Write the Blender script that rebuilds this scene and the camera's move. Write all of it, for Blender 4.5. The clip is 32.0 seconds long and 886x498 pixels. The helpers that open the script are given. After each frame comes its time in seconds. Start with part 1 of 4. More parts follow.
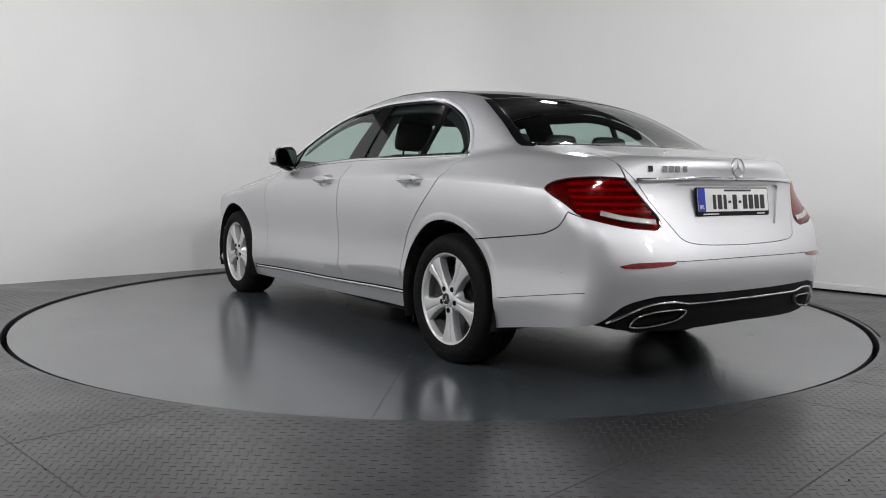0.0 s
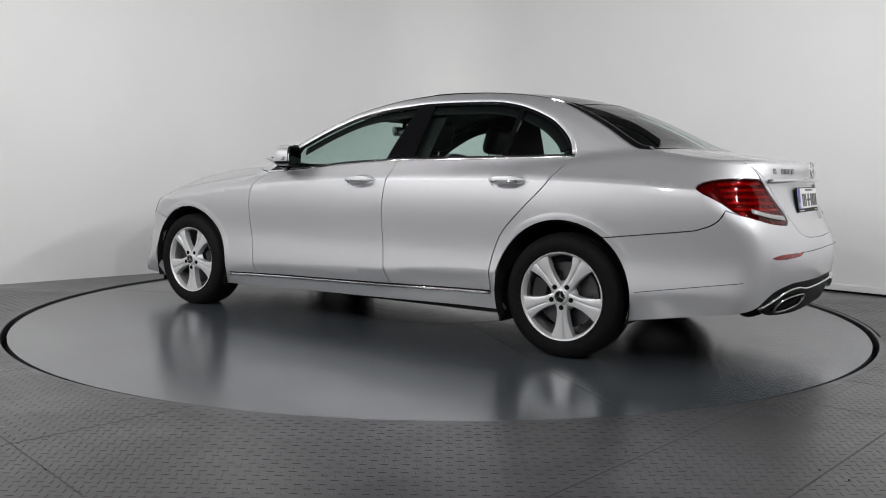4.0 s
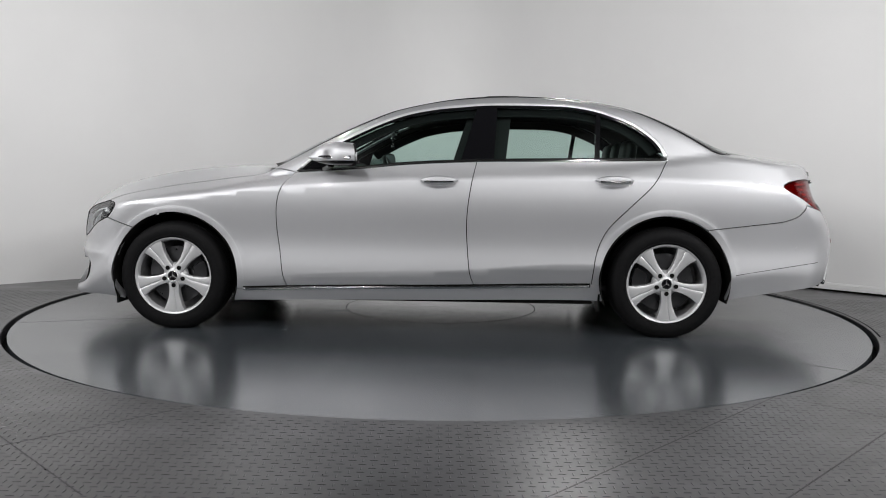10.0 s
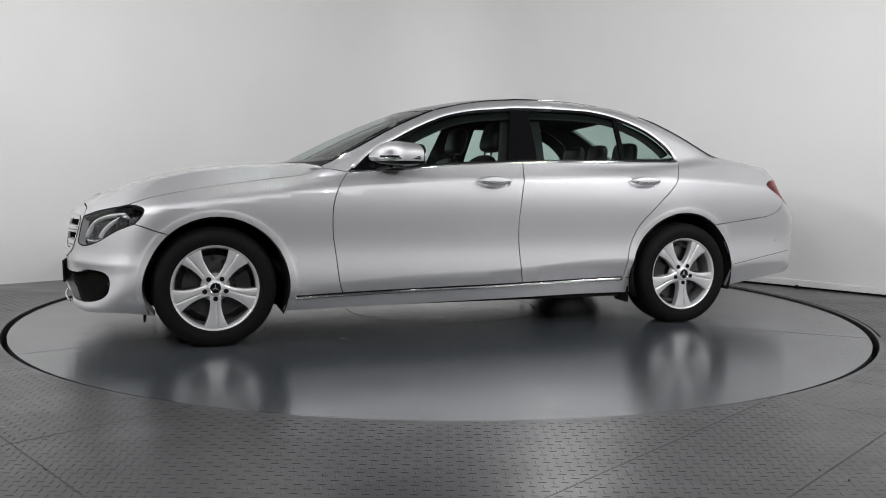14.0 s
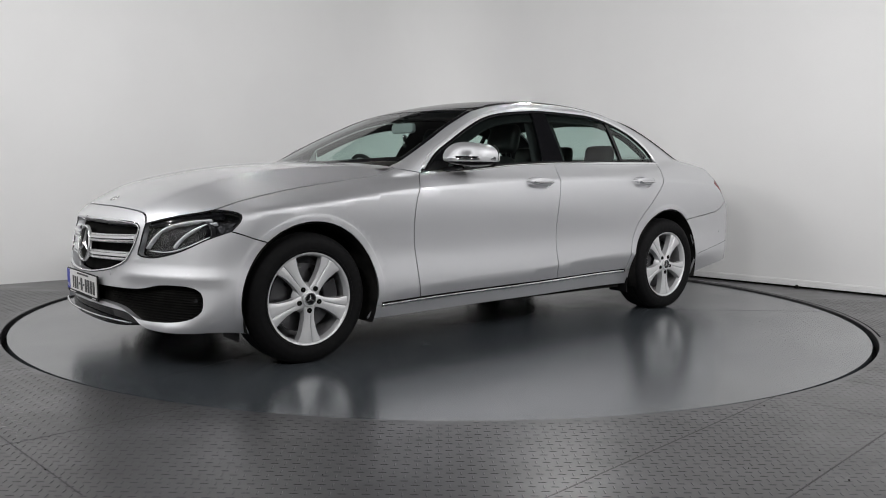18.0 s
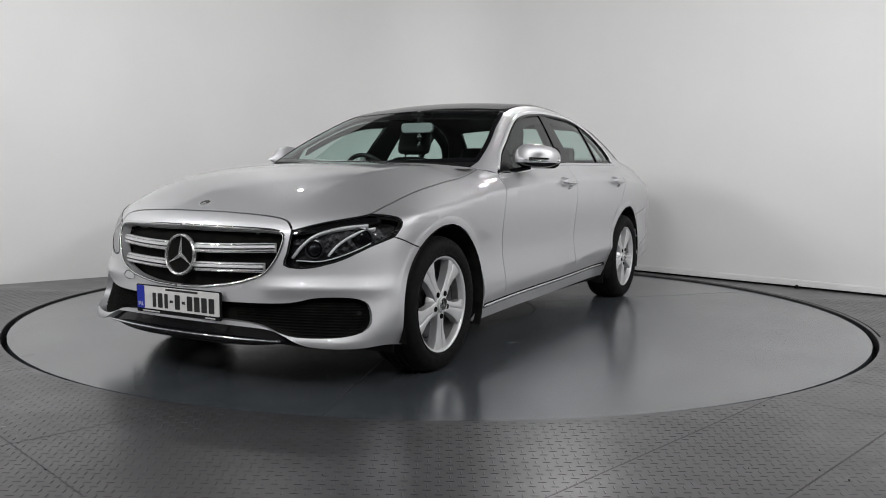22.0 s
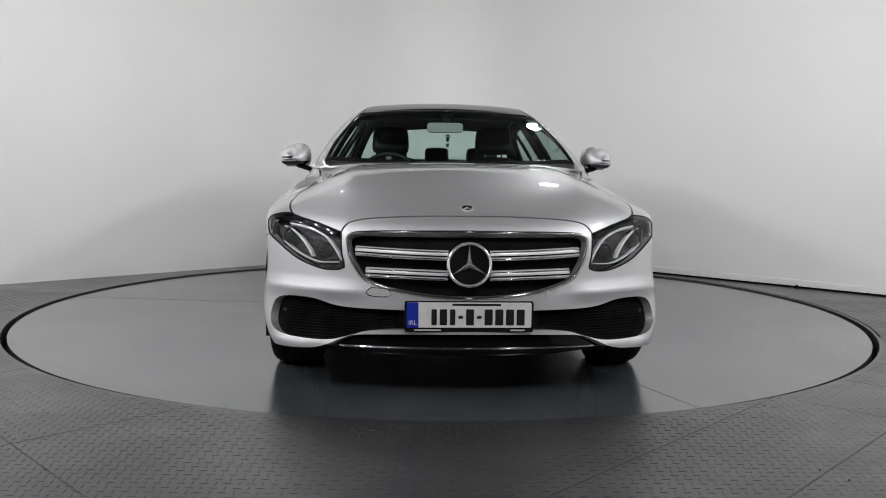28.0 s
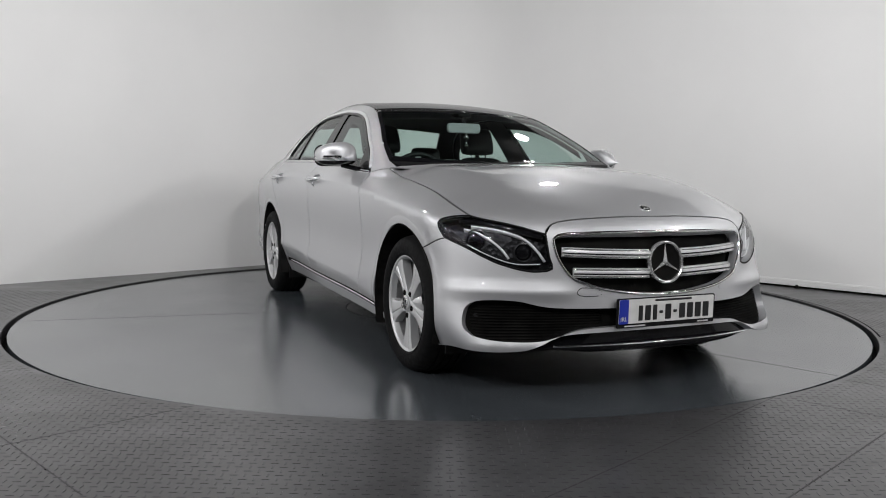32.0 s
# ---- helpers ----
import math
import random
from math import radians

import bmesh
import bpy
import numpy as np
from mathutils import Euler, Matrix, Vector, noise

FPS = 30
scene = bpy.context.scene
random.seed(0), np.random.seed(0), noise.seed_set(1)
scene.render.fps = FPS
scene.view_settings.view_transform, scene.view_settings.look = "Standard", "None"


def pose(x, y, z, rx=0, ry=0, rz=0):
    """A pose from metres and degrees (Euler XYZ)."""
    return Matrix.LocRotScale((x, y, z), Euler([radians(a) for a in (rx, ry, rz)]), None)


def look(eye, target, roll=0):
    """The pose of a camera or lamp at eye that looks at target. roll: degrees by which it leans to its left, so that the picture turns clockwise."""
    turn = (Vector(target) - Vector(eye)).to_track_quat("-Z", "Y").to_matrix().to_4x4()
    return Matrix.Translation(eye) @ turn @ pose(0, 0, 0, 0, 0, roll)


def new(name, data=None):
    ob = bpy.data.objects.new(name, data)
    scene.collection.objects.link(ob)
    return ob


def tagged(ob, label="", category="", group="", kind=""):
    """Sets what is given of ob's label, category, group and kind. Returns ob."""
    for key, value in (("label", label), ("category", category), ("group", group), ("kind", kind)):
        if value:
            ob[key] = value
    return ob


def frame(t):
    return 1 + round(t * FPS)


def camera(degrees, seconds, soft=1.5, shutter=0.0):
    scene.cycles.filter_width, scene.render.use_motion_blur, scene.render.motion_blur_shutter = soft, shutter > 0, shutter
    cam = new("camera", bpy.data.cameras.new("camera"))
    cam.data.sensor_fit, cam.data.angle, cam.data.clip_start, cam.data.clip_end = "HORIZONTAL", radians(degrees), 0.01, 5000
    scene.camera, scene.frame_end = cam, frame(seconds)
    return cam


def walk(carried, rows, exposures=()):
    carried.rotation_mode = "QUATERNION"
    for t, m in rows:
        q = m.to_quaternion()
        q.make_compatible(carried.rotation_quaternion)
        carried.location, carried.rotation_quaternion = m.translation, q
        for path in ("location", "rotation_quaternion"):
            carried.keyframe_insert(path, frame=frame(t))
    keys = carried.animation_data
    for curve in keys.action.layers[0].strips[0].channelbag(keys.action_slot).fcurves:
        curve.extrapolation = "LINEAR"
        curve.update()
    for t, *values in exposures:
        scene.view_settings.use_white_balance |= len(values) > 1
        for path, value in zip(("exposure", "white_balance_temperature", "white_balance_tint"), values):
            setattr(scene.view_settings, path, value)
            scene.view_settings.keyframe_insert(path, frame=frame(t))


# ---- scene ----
# A car turns on a turntable in the corner of a white studio; the camera stands still.
# World: the car turns about the z axis, the turntable's top is z = 0.
cam = camera(57.38, 32.0, soft=1.0)
EYE = Vector((0.0, -5.672, 0.930))
CAMERA_POSE = look(EYE, EYE + Vector((0.0023, 0.9961, -0.0881)), 0.636)
walk(cam, [(0.0, CAMERA_POSE), (32.0, CAMERA_POSE)])

# ---- world and lamps ----
world = bpy.data.worlds.new("world")
scene.world = world
world.use_nodes = True
world.node_tree.nodes["Background"].inputs[0].default_value = (0.9, 0.95, 1, 1)
world.node_tree.nodes["Background"].inputs[1].default_value = 0.02
scene.view_settings.exposure = 0.0
CEILING = 3.1


def lamp(name, x, y, z, tx, ty, tz, watts, size, size_y=None, spread=180, color=(1.0, .991, .99)):
    data = bpy.data.lights.new(name, "AREA")
    data.energy, data.color, data.size = watts * .88, color, size
    data.shape = "RECTANGLE" if size_y else "DISK"
    if size_y:
        data.size_y = size_y
    data.spread = radians(spread)
    ob = new(name, data)
    ob.matrix_world = look((x, y, z), (tx, ty, tz))
    return ob


# lamps out of view, some inferred from glints, others added: (place, aim, watts, size)
LAMPS = [((-3.2, -1.8, 2.95), (1.0, 2.0, .1), 27, .24, 170), ((-3.9, -2.8, 2.95), (1.0, 2.0, .1), 36, .24, 170), ((-4.1, -4.0, 2.95), (1.0, 3.0, 1.5), 37, .24, 170), ((-1.6, -5.2, 2.95), (.2, 4.0, 1.8), 58, .24, 170),
         ((1.6, -5.2, 2.95), (-.2, 4.0, 1.8), 56, .24, 170), ((4.1, -4.0, 2.95), (-1.0, 3.0, 1.5), 37, .24, 170), ((3.9, -2.8, 2.95), (-1.0, 2.0, .1), 28, .24, 170), ((3.2, -1.8, 2.95), (-1.0, 2.0, .1), 27, .24, 170),
         # this pair is added to brighten the corner of the walls
         ((-1.2, -2.2, 3.0), (-1.0, 3.7, 1.8), 13, .15, 130), ((1.2, -2.2, 3.0), (.9, 3.8, 1.8), 12, .15, 130),
         # these four are added to wash the side walls that the paint mirrors
         ((-4.5, -4.4, 2.95), (-6.4, -2.2, .8), 50, .24, 140), ((4.5, -4.4, 2.95), (5.6, -1.4, .8), 46, .24, 140), ((-3.6, -3.9, 2.95), (-5.6, -5.2, .8), 40, .24, 140), ((3.6, -3.9, 2.95), (5.6, -5.2, .8), 26, .24, 140),
         ((1.2, 1.75, 2.97), (.4, -3.0, 0), 8, .2, 120), ((-1.5, .6, 3.0), (-1.3, -2.2, 0), 4, .08, 120)]
for place, aim, watts, size, spread in LAMPS:
    for k in ((-.28, .28) if watts > 20 else (0,)):
        x, y, z = place
        lamp("unseen_lamp", x + k * .6, y - k, z, *aim, watts * (.46 if k else 1), .15 if k else size, spread=spread)
# ---- materials ----
def material(name, base=(.5, .5, .5), rough=.5, metal=0.0, coat=0.0, coat_rough=.03, spec=.5):
    m = bpy.data.materials.new(name)
    m.use_nodes = True
    b = m.node_tree.nodes["Principled BSDF"]
    b.inputs["Base Color"].default_value = (*base, 1)
    b.inputs["Roughness"].default_value = rough
    b.inputs["Metallic"].default_value = metal
    b.inputs["Coat Weight"].default_value = coat
    b.inputs["Coat Roughness"].default_value = coat_rough
    b.inputs["Specular IOR Level"].default_value = spec
    return m


def node(m, kind, **values):
    n = m.node_tree.nodes.new(kind)
    for k, v in values.items():
        n.inputs[k.replace("_", " ")].default_value = v
    return n


def join(m, a, out, b, into):
    m.node_tree.links.new(a.outputs[out], b.inputs[into])


def grain(m, scale, low, high, into="Roughness", detail=4.0, space="Object"):
    """Noise between two values on one input of the surface."""
    b = m.node_tree.nodes["Principled BSDF"]
    co, no, ra = node(m, "ShaderNodeTexCoord"), node(m, "ShaderNodeTexNoise", Scale=scale, Detail=detail), node(m, "ShaderNodeMapRange")
    ra.inputs["From Min"].default_value, ra.inputs["From Max"].default_value = .3, .7
    ra.inputs["To Min"].default_value, ra.inputs["To Max"].default_value = low, high
    join(m, co, space, no, "Vector")
    join(m, no, "Fac", ra, "Value")
    join(m, ra, "Result", b, into)
    return no


def mottle(m, scale, dark, light, detail=5.0, space="Object", low=.3, high=.7):
    """Noise between two colours."""
    b = m.node_tree.nodes["Principled BSDF"]
    co, no, ra = node(m, "ShaderNodeTexCoord"), node(m, "ShaderNodeTexNoise", Scale=scale, Detail=detail), m.node_tree.nodes.new("ShaderNodeValToRGB")
    ra.color_ramp.elements[0].position, ra.color_ramp.elements[1].position = low, high
    ra.color_ramp.elements[0].color, ra.color_ramp.elements[1].color = (*dark, 1), (*light, 1)
    join(m, co, space, no, "Vector")
    join(m, no, "Fac", ra, "Fac")
    join(m, ra, "Color", b, "Base Color")
    return ra


def relief(m, scale, height, detail=3.0, space="Object"):
    b = m.node_tree.nodes["Principled BSDF"]
    co, no, bu = node(m, "ShaderNodeTexCoord"), node(m, "ShaderNodeTexNoise", Scale=scale, Detail=detail), node(m, "ShaderNodeBump", Strength=1.0, Distance=height)
    join(m, co, space, no, "Vector")
    join(m, no, "Fac", bu, "Height")
    join(m, bu, "Normal", b, "Normal")


def pane(name, tint, gloss=.02):
    """Tinted clear glass: it lets light through and mirrors by Fresnel."""
    m = bpy.data.materials.new(name)
    m.use_nodes = True
    t = m.node_tree
    t.nodes.remove(t.nodes["Principled BSDF"])
    tr, gl, lw, mx = node(m, "ShaderNodeBsdfTransparent", Color=(*tint, 1)), node(m, "ShaderNodeBsdfGlossy", Roughness=gloss), t.nodes.new("ShaderNodeLayerWeight"), t.nodes.new("ShaderNodeMixShader")
    lw.inputs["Blend"].default_value = .5
    po, ad = t.nodes.new("ShaderNodeMath"), t.nodes.new("ShaderNodeMath")
    po.operation, ad.operation = "POWER", "MULTIPLY_ADD"
    po.inputs[1].default_value, ad.inputs[1].default_value, ad.inputs[2].default_value = 5, .9, .045
    t.links.new(lw.outputs["Facing"], po.inputs[0])
    t.links.new(po.outputs[0], ad.inputs[0])
    t.links.new(ad.outputs[0], mx.inputs[0])
    t.links.new(tr.outputs[0], mx.inputs[1])
    t.links.new(gl.outputs[0], mx.inputs[2])
    t.links.new(mx.outputs[0], t.nodes["Material Output"].inputs[0])
    return m


PAINT = material("silver_metallic_paint", (.61, .615, .634), .55, .86, 1.0, .02)
grain(PAINT, 900, .51, .59)
CHROME = material("chrome", (.78, .79, .80), .07, 1.0)
ALLOY = material("painted_alloy", (.66, .665, .675), .42, .55, .7, .06)
grain(ALLOY, 60, .37, .47)
BLACK = material("black_plastic", (.008, .008, .0085), .5, spec=.1)
grain(BLACK, 300, .42, .6)
GLOSS_BLACK = material("gloss_black", (.005, .005, .006), .06, spec=.25)
WHITE_GUIDE = material("white_light_guide", (.82, .83, .85), .25, .15, .6)
DARK_CHROME = material("dark_chrome", (.30, .30, .31), .15, 1.0)
RUBBER = material("tyre_rubber", (.006, .006, .0065), .7, spec=.12)
grain(RUBBER, 45, .6, .8)
UNDER = material("dark_underbody", (.012, .012, .012), .8, spec=.1)
mottle(UNDER, 14, (.006, .006, .006), (.025, .024, .023))
LEATHER = material("black_leather", (.011, .011, .0115), .45, spec=.25)
relief(LEATHER, 260, .0006)
GLASS = pane("tinted_window_glass", (.765, .885, .845))
BADGE = material("bright_badge_metal", (.82, .825, .83), .2, .75, .6, .05)
SATIN = material("satin_chrome", (.80, .81, .82), .3, .55, .7, .05)
ROOF_GLASS = pane("dark_roof_glass", (.035, .04, .042))
LENS = pane("clear_lamp_lens", (.95, .96, .97))
RED_LENS = pane("red_lamp_lens", (.62, .05, .06))
REFLECTOR = material("lamp_reflector", (.75, .76, .78), .12, 1.0)
LAMP_DARK = material("lamp_housing", (.045, .045, .048), .25, .5)
RED = material("red_lamp_plastic", (.5, .01, .016), .18, 0, 1.0)
DEEP_RED = material("deep_red_reflector", (.16, .006, .01), .15, 0, .5)
mottle(DEEP_RED, 38, (.08, .003, .005), (.26, .008, .014))
PLATE_WHITE = material("plate_white", (.70, .70, .69), .35)
mottle(PLATE_WHITE, 25, (.64, .64, .63), (.74, .74, .73))
PLATE_BLUE = material("plate_blue", (.012, .03, .36), .35)
INK = material("plate_ink", (.012, .012, .013), .4)
CLEAR_STRIP = material("clear_ribbed_plastic", (.38, .36, .36), .25, .3, .8)
relief(CLEAR_STRIP, 90, .004)
MIRROR_BACK = material("grey_mirror_back", (.3, .3, .31), .35)
GREY_PRINT = material("grey_print", (.55, .55, .55), .5)
# door mirror glass: the dark reflection is put into its colour
DARKENED_MIRROR = material("darkened_mirror_glass", (.09, .095, .1), .04, 1.0)
BARREL = material("rim_barrel", (.4, .4, .41), .4, .6)
mottle(BARREL, 30, (.32, .32, .33), (.48, .48, .49))
STEEL = material("brake_steel", (.12, .12, .125), .4, 1.0)
grain(STEEL, 30, .25, .5)
WALL = material("white_wall_paint", (.80, .80, .80), .6)
mottle(WALL, .8, (.775, .775, .775), (.82, .82, .818))
relief(WALL, 60, .0006)
CEIL = material("dark_ceiling_paint", (.05, .05, .05), .7)
mottle(CEIL, 1.2, (.04, .04, .04), (.06, .06, .06))
# for the added walls behind the camera, dark so that the paint mirrors less
DARK_WALL = material("dark_unseen_wall", (.035, .035, .036), .9)
mottle(DARK_WALL, 2.5, (.025, .025, .026), (.045, .045, .047))
DISK = material("grey_epoxy_paint", (.11, .117, .125), .2, 0, .7, .2, spec=1.0)
PLATE = material("grey_chequer_plate", (.075, .074, .077), .36, .1, .35, .26, spec=.9)
JOINT = material("floor_joint_dirt", (.05, .049, .05), .6)
mottle(JOINT, 7, (.018, .018, .018), (.045, .044, .046))
BARS = material("chequer_bar_steel", (.05, .049, .051), .32, .2, .3, .25, spec=1.0)
GAP = material("dark_gap", (.006, .006, .006), .9, spec=.05)
mottle(GAP, 9, (.004, .004, .004), (.012, .012, .011))


def floor_look(m, dark, light, low_rough, high_rough):
    """Worn paint: broad stains, fine scuffs that run one way, and uneven gloss."""
    b = m.node_tree.nodes["Principled BSDF"]
    co = node(m, "ShaderNodeTexCoord")
    mp = node(m, "ShaderNodeMapping")
    mp.inputs["Scale"].default_value = (1.6, 2.6, 1)
    broad, fine = node(m, "ShaderNodeTexNoise", Scale=1.3, Detail=6.0), node(m, "ShaderNodeTexNoise", Scale=2.2, Detail=8.0)
    fine.inputs["Roughness"].default_value = .7
    mul = node(m, "ShaderNodeMath")
    mul.operation = "MULTIPLY"
    ramp = m.node_tree.nodes.new("ShaderNodeValToRGB")
    ramp.color_ramp.elements[0].position, ramp.color_ramp.elements[1].position = .16, .38
    ramp.color_ramp.elements[0].color, ramp.color_ramp.elements[1].color = (*dark, 1), (*light, 1)
    join(m, co, "Object", broad, "Vector")
    join(m, co, "Object", mp, "Vector")
    join(m, mp, "Vector", fine, "Vector")
    m.node_tree.links.new(broad.outputs["Fac"], mul.inputs[0])
    m.node_tree.links.new(fine.outputs["Fac"], mul.inputs[1])
    m.node_tree.links.new(mul.outputs[0], ramp.inputs["Fac"])
    join(m, ramp, "Color", b, "Base Color")
    ra = node(m, "ShaderNodeMapRange")
    ra.inputs["From Min"].default_value, ra.inputs["From Max"].default_value = .12, .4
    ra.inputs["To Min"].default_value, ra.inputs["To Max"].default_value = high_rough, low_rough
    m.node_tree.links.new(mul.outputs[0], ra.inputs["Value"])
    join(m, ra, "Result", b, "Roughness")


floor_look(DISK, (.050, .058, .066), (.076, .086, .096), .17, .28)
for m in (PLATE, BARS):
    floor_look(m, (.026, .0255, .0275), (.048, .0475, .051), .29, .42)


def faceted(name, base, rough, scale, depth):
    """A mirror surface broken into small facets, as in a lamp's reflector."""
    m = material(name, base, rough, 1.0)
    b = m.node_tree.nodes["Principled BSDF"]
    co, vo, bu = node(m, "ShaderNodeTexCoord"), node(m, "ShaderNodeTexVoronoi", Scale=scale), node(m, "ShaderNodeBump", Strength=1.0, Distance=depth)
    join(m, co, "Object", vo, "Vector")
    join(m, vo, "Distance", bu, "Height")
    join(m, bu, "Normal", b, "Normal")
    return m


FACET = faceted("faceted_reflector", (.03, .03, .032), .4, 46, .004)
# ---- small mesh tools ----
def mesh_object(name, verts, faces, mat, normals=None, smooth=True):
    me = bpy.data.meshes.new(name)
    me.from_pydata([tuple(map(float, v)) for v in verts], [], [tuple(map(int, f)) for f in faces])
    me.materials.append(mat)
    me.shade_smooth() if smooth else me.shade_flat()
    if normals is not None:
        me.normals_split_custom_set_from_vertices([tuple(map(float, n)) for n in normals])
    return new(name, me)


def under(ob, parent, label=""):
    ob.parent = parent
    if label:
        ob["label"] = label
    return ob


def part(name, bm, mat, parent, label="", smooth=40, bevel=0):
    """Links a bmesh as one mesh object under a thing or a part."""
    bmesh.ops.recalc_face_normals(bm, faces=bm.faces)
    me = bpy.data.meshes.new(name)
    bm.to_mesh(me)
    bm.free()
    me.materials.append(mat)
    me.shade_smooth()
    me.set_sharp_from_angle(angle=radians(smooth))
    ob = new(name, me)
    if bevel:
        mod = ob.modifiers.new("bevel", "BEVEL")
        mod.width, mod.segments, mod.limit_method = bevel, 2, "ANGLE"
    return under(ob, parent, label) if parent else ob


def add_box(bm, x0, x1, y0, y1, z0, z1, m=None):
    r = bmesh.ops.create_cube(bm, size=1, matrix=Matrix.LocRotScale(((x0 + x1) / 2, (y0 + y1) / 2, (z0 + z1) / 2), None, (x1 - x0, y1 - y0, z1 - z0)))
    if m:
        bmesh.ops.transform(bm, matrix=m, verts=r["verts"])
    return r["verts"]


def box(x0, x1, y0, y1, z0, z1, m=None):
    bm = bmesh.new()
    add_box(bm, x0, x1, y0, y1, z0, z1, m)
    return bm


def turned(profile, n=48, m=None, arc=360.0, close=False):
    """A surface turned about z from a profile of (radius, z)."""
    bm = bmesh.new()
    k = n if arc >= 360 else n + 1
    rings = []
    for i in range(k):
        a = radians(arc) * i / n
        rings.append([bm.verts.new((r * math.cos(a), r * math.sin(a), z)) for r, z in profile])
    for i in range(n):
        a, b = rings[i], rings[(i + 1) % k]
        for j in range(len(profile) - 1 + (1 if close else 0)):
            j2 = (j + 1) % len(profile)
            bm.faces.new((a[j], b[j], b[j2], a[j2]))
    bmesh.ops.remove_doubles(bm, verts=bm.verts, dist=1e-5)
    if m:
        bm.transform(m)
    return bm


def tube(points, radius, sides=8, flat=1.0, closed=False):
    """A rod swept along points."""
    bm = bmesh.new()
    pts = [Vector(p) for p in points]
    rings, n = [], len(pts)
    for i, p in enumerate(pts):
        d = (pts[(i + 1) % n] - pts[i - 1]) if closed else (pts[min(i + 1, n - 1)] - pts[max(i - 1, 0)])
        d.normalize()
        u = d.cross(Vector((0, 0, 1)) if abs(d.z) < .9 else Vector((1, 0, 0))).normalized()
        w = u.cross(d)
        rings.append([bm.verts.new(p + u * radius * math.cos(2 * math.pi * k / sides) + w * radius * flat * math.sin(2 * math.pi * k / sides)) for k in range(sides)])
    for i in range(n if closed else n - 1):
        a, b = rings[i], rings[(i + 1) % n]
        for k in range(sides):
            bm.faces.new((a[k], a[(k + 1) % sides], b[(k + 1) % sides], b[k]))
    if not closed:
        bm.faces.new(rings[0])
        bm.faces.new(rings[-1])
    return bm


def prism(outline, depth, m=None):
    """A flat shape (x, y) with thickness along z."""
    bm = bmesh.new()
    low = [bm.verts.new((x, y, 0)) for x, y in outline]
    high = [bm.verts.new((x, y, depth)) for x, y in outline]
    n = len(outline)
    bm.faces.new(low)
    bm.faces.new(high)
    for i in range(n):
        bm.faces.new((low[i], low[(i + 1) % n], high[(i + 1) % n], high[i]))
    if m:
        bm.transform(m)
    return bm


def rounded(w, h, r, n=5):
    return [(sx * (w / 2 - r) + r * math.cos(a), sy * (h / 2 - r) + r * math.sin(a))
            for sx, sy, a0 in ((1, 1, 0), (-1, 1, 90), (-1, -1, 180), (1, -1, 270)) for a in [radians(a0 + 90 * i / n) for i in range(n + 1)]]


# ---- the room: two walls meet in a rounded corner behind the turntable ----
CORNER, SIDE, ROUND = Vector((.02, 4.305)), 10.7, 1.28


def wall_line():
    """The foot of the walls, from one far end round the corner to the other."""
    a, b = Vector((-.734, -.679)), Vector((.712, -.702))
    pts = [CORNER + a * SIDE]
    p0, p2 = CORNER + a * ROUND, CORNER + b * ROUND
    for i in range(25):
        t = i / 24
        pts.append(p0 * (1 - t) ** 2 + CORNER * 2 * t * (1 - t) + p2 * t ** 2)
    pts.append(CORNER + b * SIDE)
    return pts


def wall(name, pts, label, mat=None):
    """A wall with thickness that stands on the floor along a line."""
    bm = bmesh.new()
    rows = []
    for i, p in enumerate(pts):
        d = (pts[min(i + 1, len(pts) - 1)] - pts[max(i - 1, 0)]).normalized()
        o = p + Vector((-d.y, d.x)) * .15
        rows.append([bm.verts.new((*q, z)) for q, z in ((p, 0), (p, CEILING), (o, CEILING), (o, 0))])
    for a, b in zip(rows, rows[1:]):
        for j in range(4):
            bm.faces.new((a[j], b[j], b[(j + 1) % 4], a[(j + 1) % 4]))
    bm.faces.new(rows[0])
    bm.faces.new(rows[-1])
    return tagged(part(name, bm, mat or WALL, None), label, "wall", kind="structure")


FOOT = wall_line()
wall("wall_back", FOOT, "smooth white painted studio wall with a rounded corner")
FAR = FOOT[-1] + FOOT[0] - CORNER
# unseen closing walls: white ends lighten the paint's reflections, dark middle dims them
for number, end in ((1, FOOT[-1]), (2, FOOT[0])):
    split = end * .5 + FAR * .5
    for name, line, mat, label in (("wall_white_unseen_%d" % number, [end, split], WALL, "plain white wall added out of view to lighten the car's reflections"),
                                   ("wall_dark_unseen_%d" % number, [split, FAR], DARK_WALL, "plain dark grey wall added out of view to darken the car's reflections")):
        wall(name, line if number == 1 else line[::-1], label, mat)
ceiling = tagged(part("ceiling", box(-9, 9, -11.5, 5, CEILING, CEILING + .1), CEIL, None), "plain dark grey studio ceiling", "ceiling", kind="structure")
R_DISK, R_HOLE, FLOOR_Z = 2.7645, 2.798, .012
MIDDLE = Matrix.Translation((0, .125, 0))
bm = turned([(R_HOLE, -.06), (R_HOLE, FLOOR_Z - .004), (R_HOLE + .004, FLOOR_Z), (14, FLOOR_Z), (14, -.06)], 192, MIDDLE)
floor = tagged(part("floor", bm, PLATE, None), "worn grey steel chequer plate floor round the turntable", "floor", kind="structure")
pit = tagged(part("turntable_pit", turned([(.01, -.06), (3.0, -.06)], 96, MIDDLE), GAP, None), "dark gap below the turntable's rim", "floor", kind="structure")
turntable = tagged(part("turntable", turned([(.001, 0), (.64, 0), (2.0, 0), (R_DISK, 0), (R_DISK, -.05)], 192), DISK, None), "round turntable painted in scuffed glossy grey epoxy", "turntable")

groove = turned([(.6755, .0006), (.6765, .001), (.6795, .001), (.6805, .0006)], 96)
under(part("centre_ring", groove, GAP, None), turntable, "thin dark ring round the centre plate")
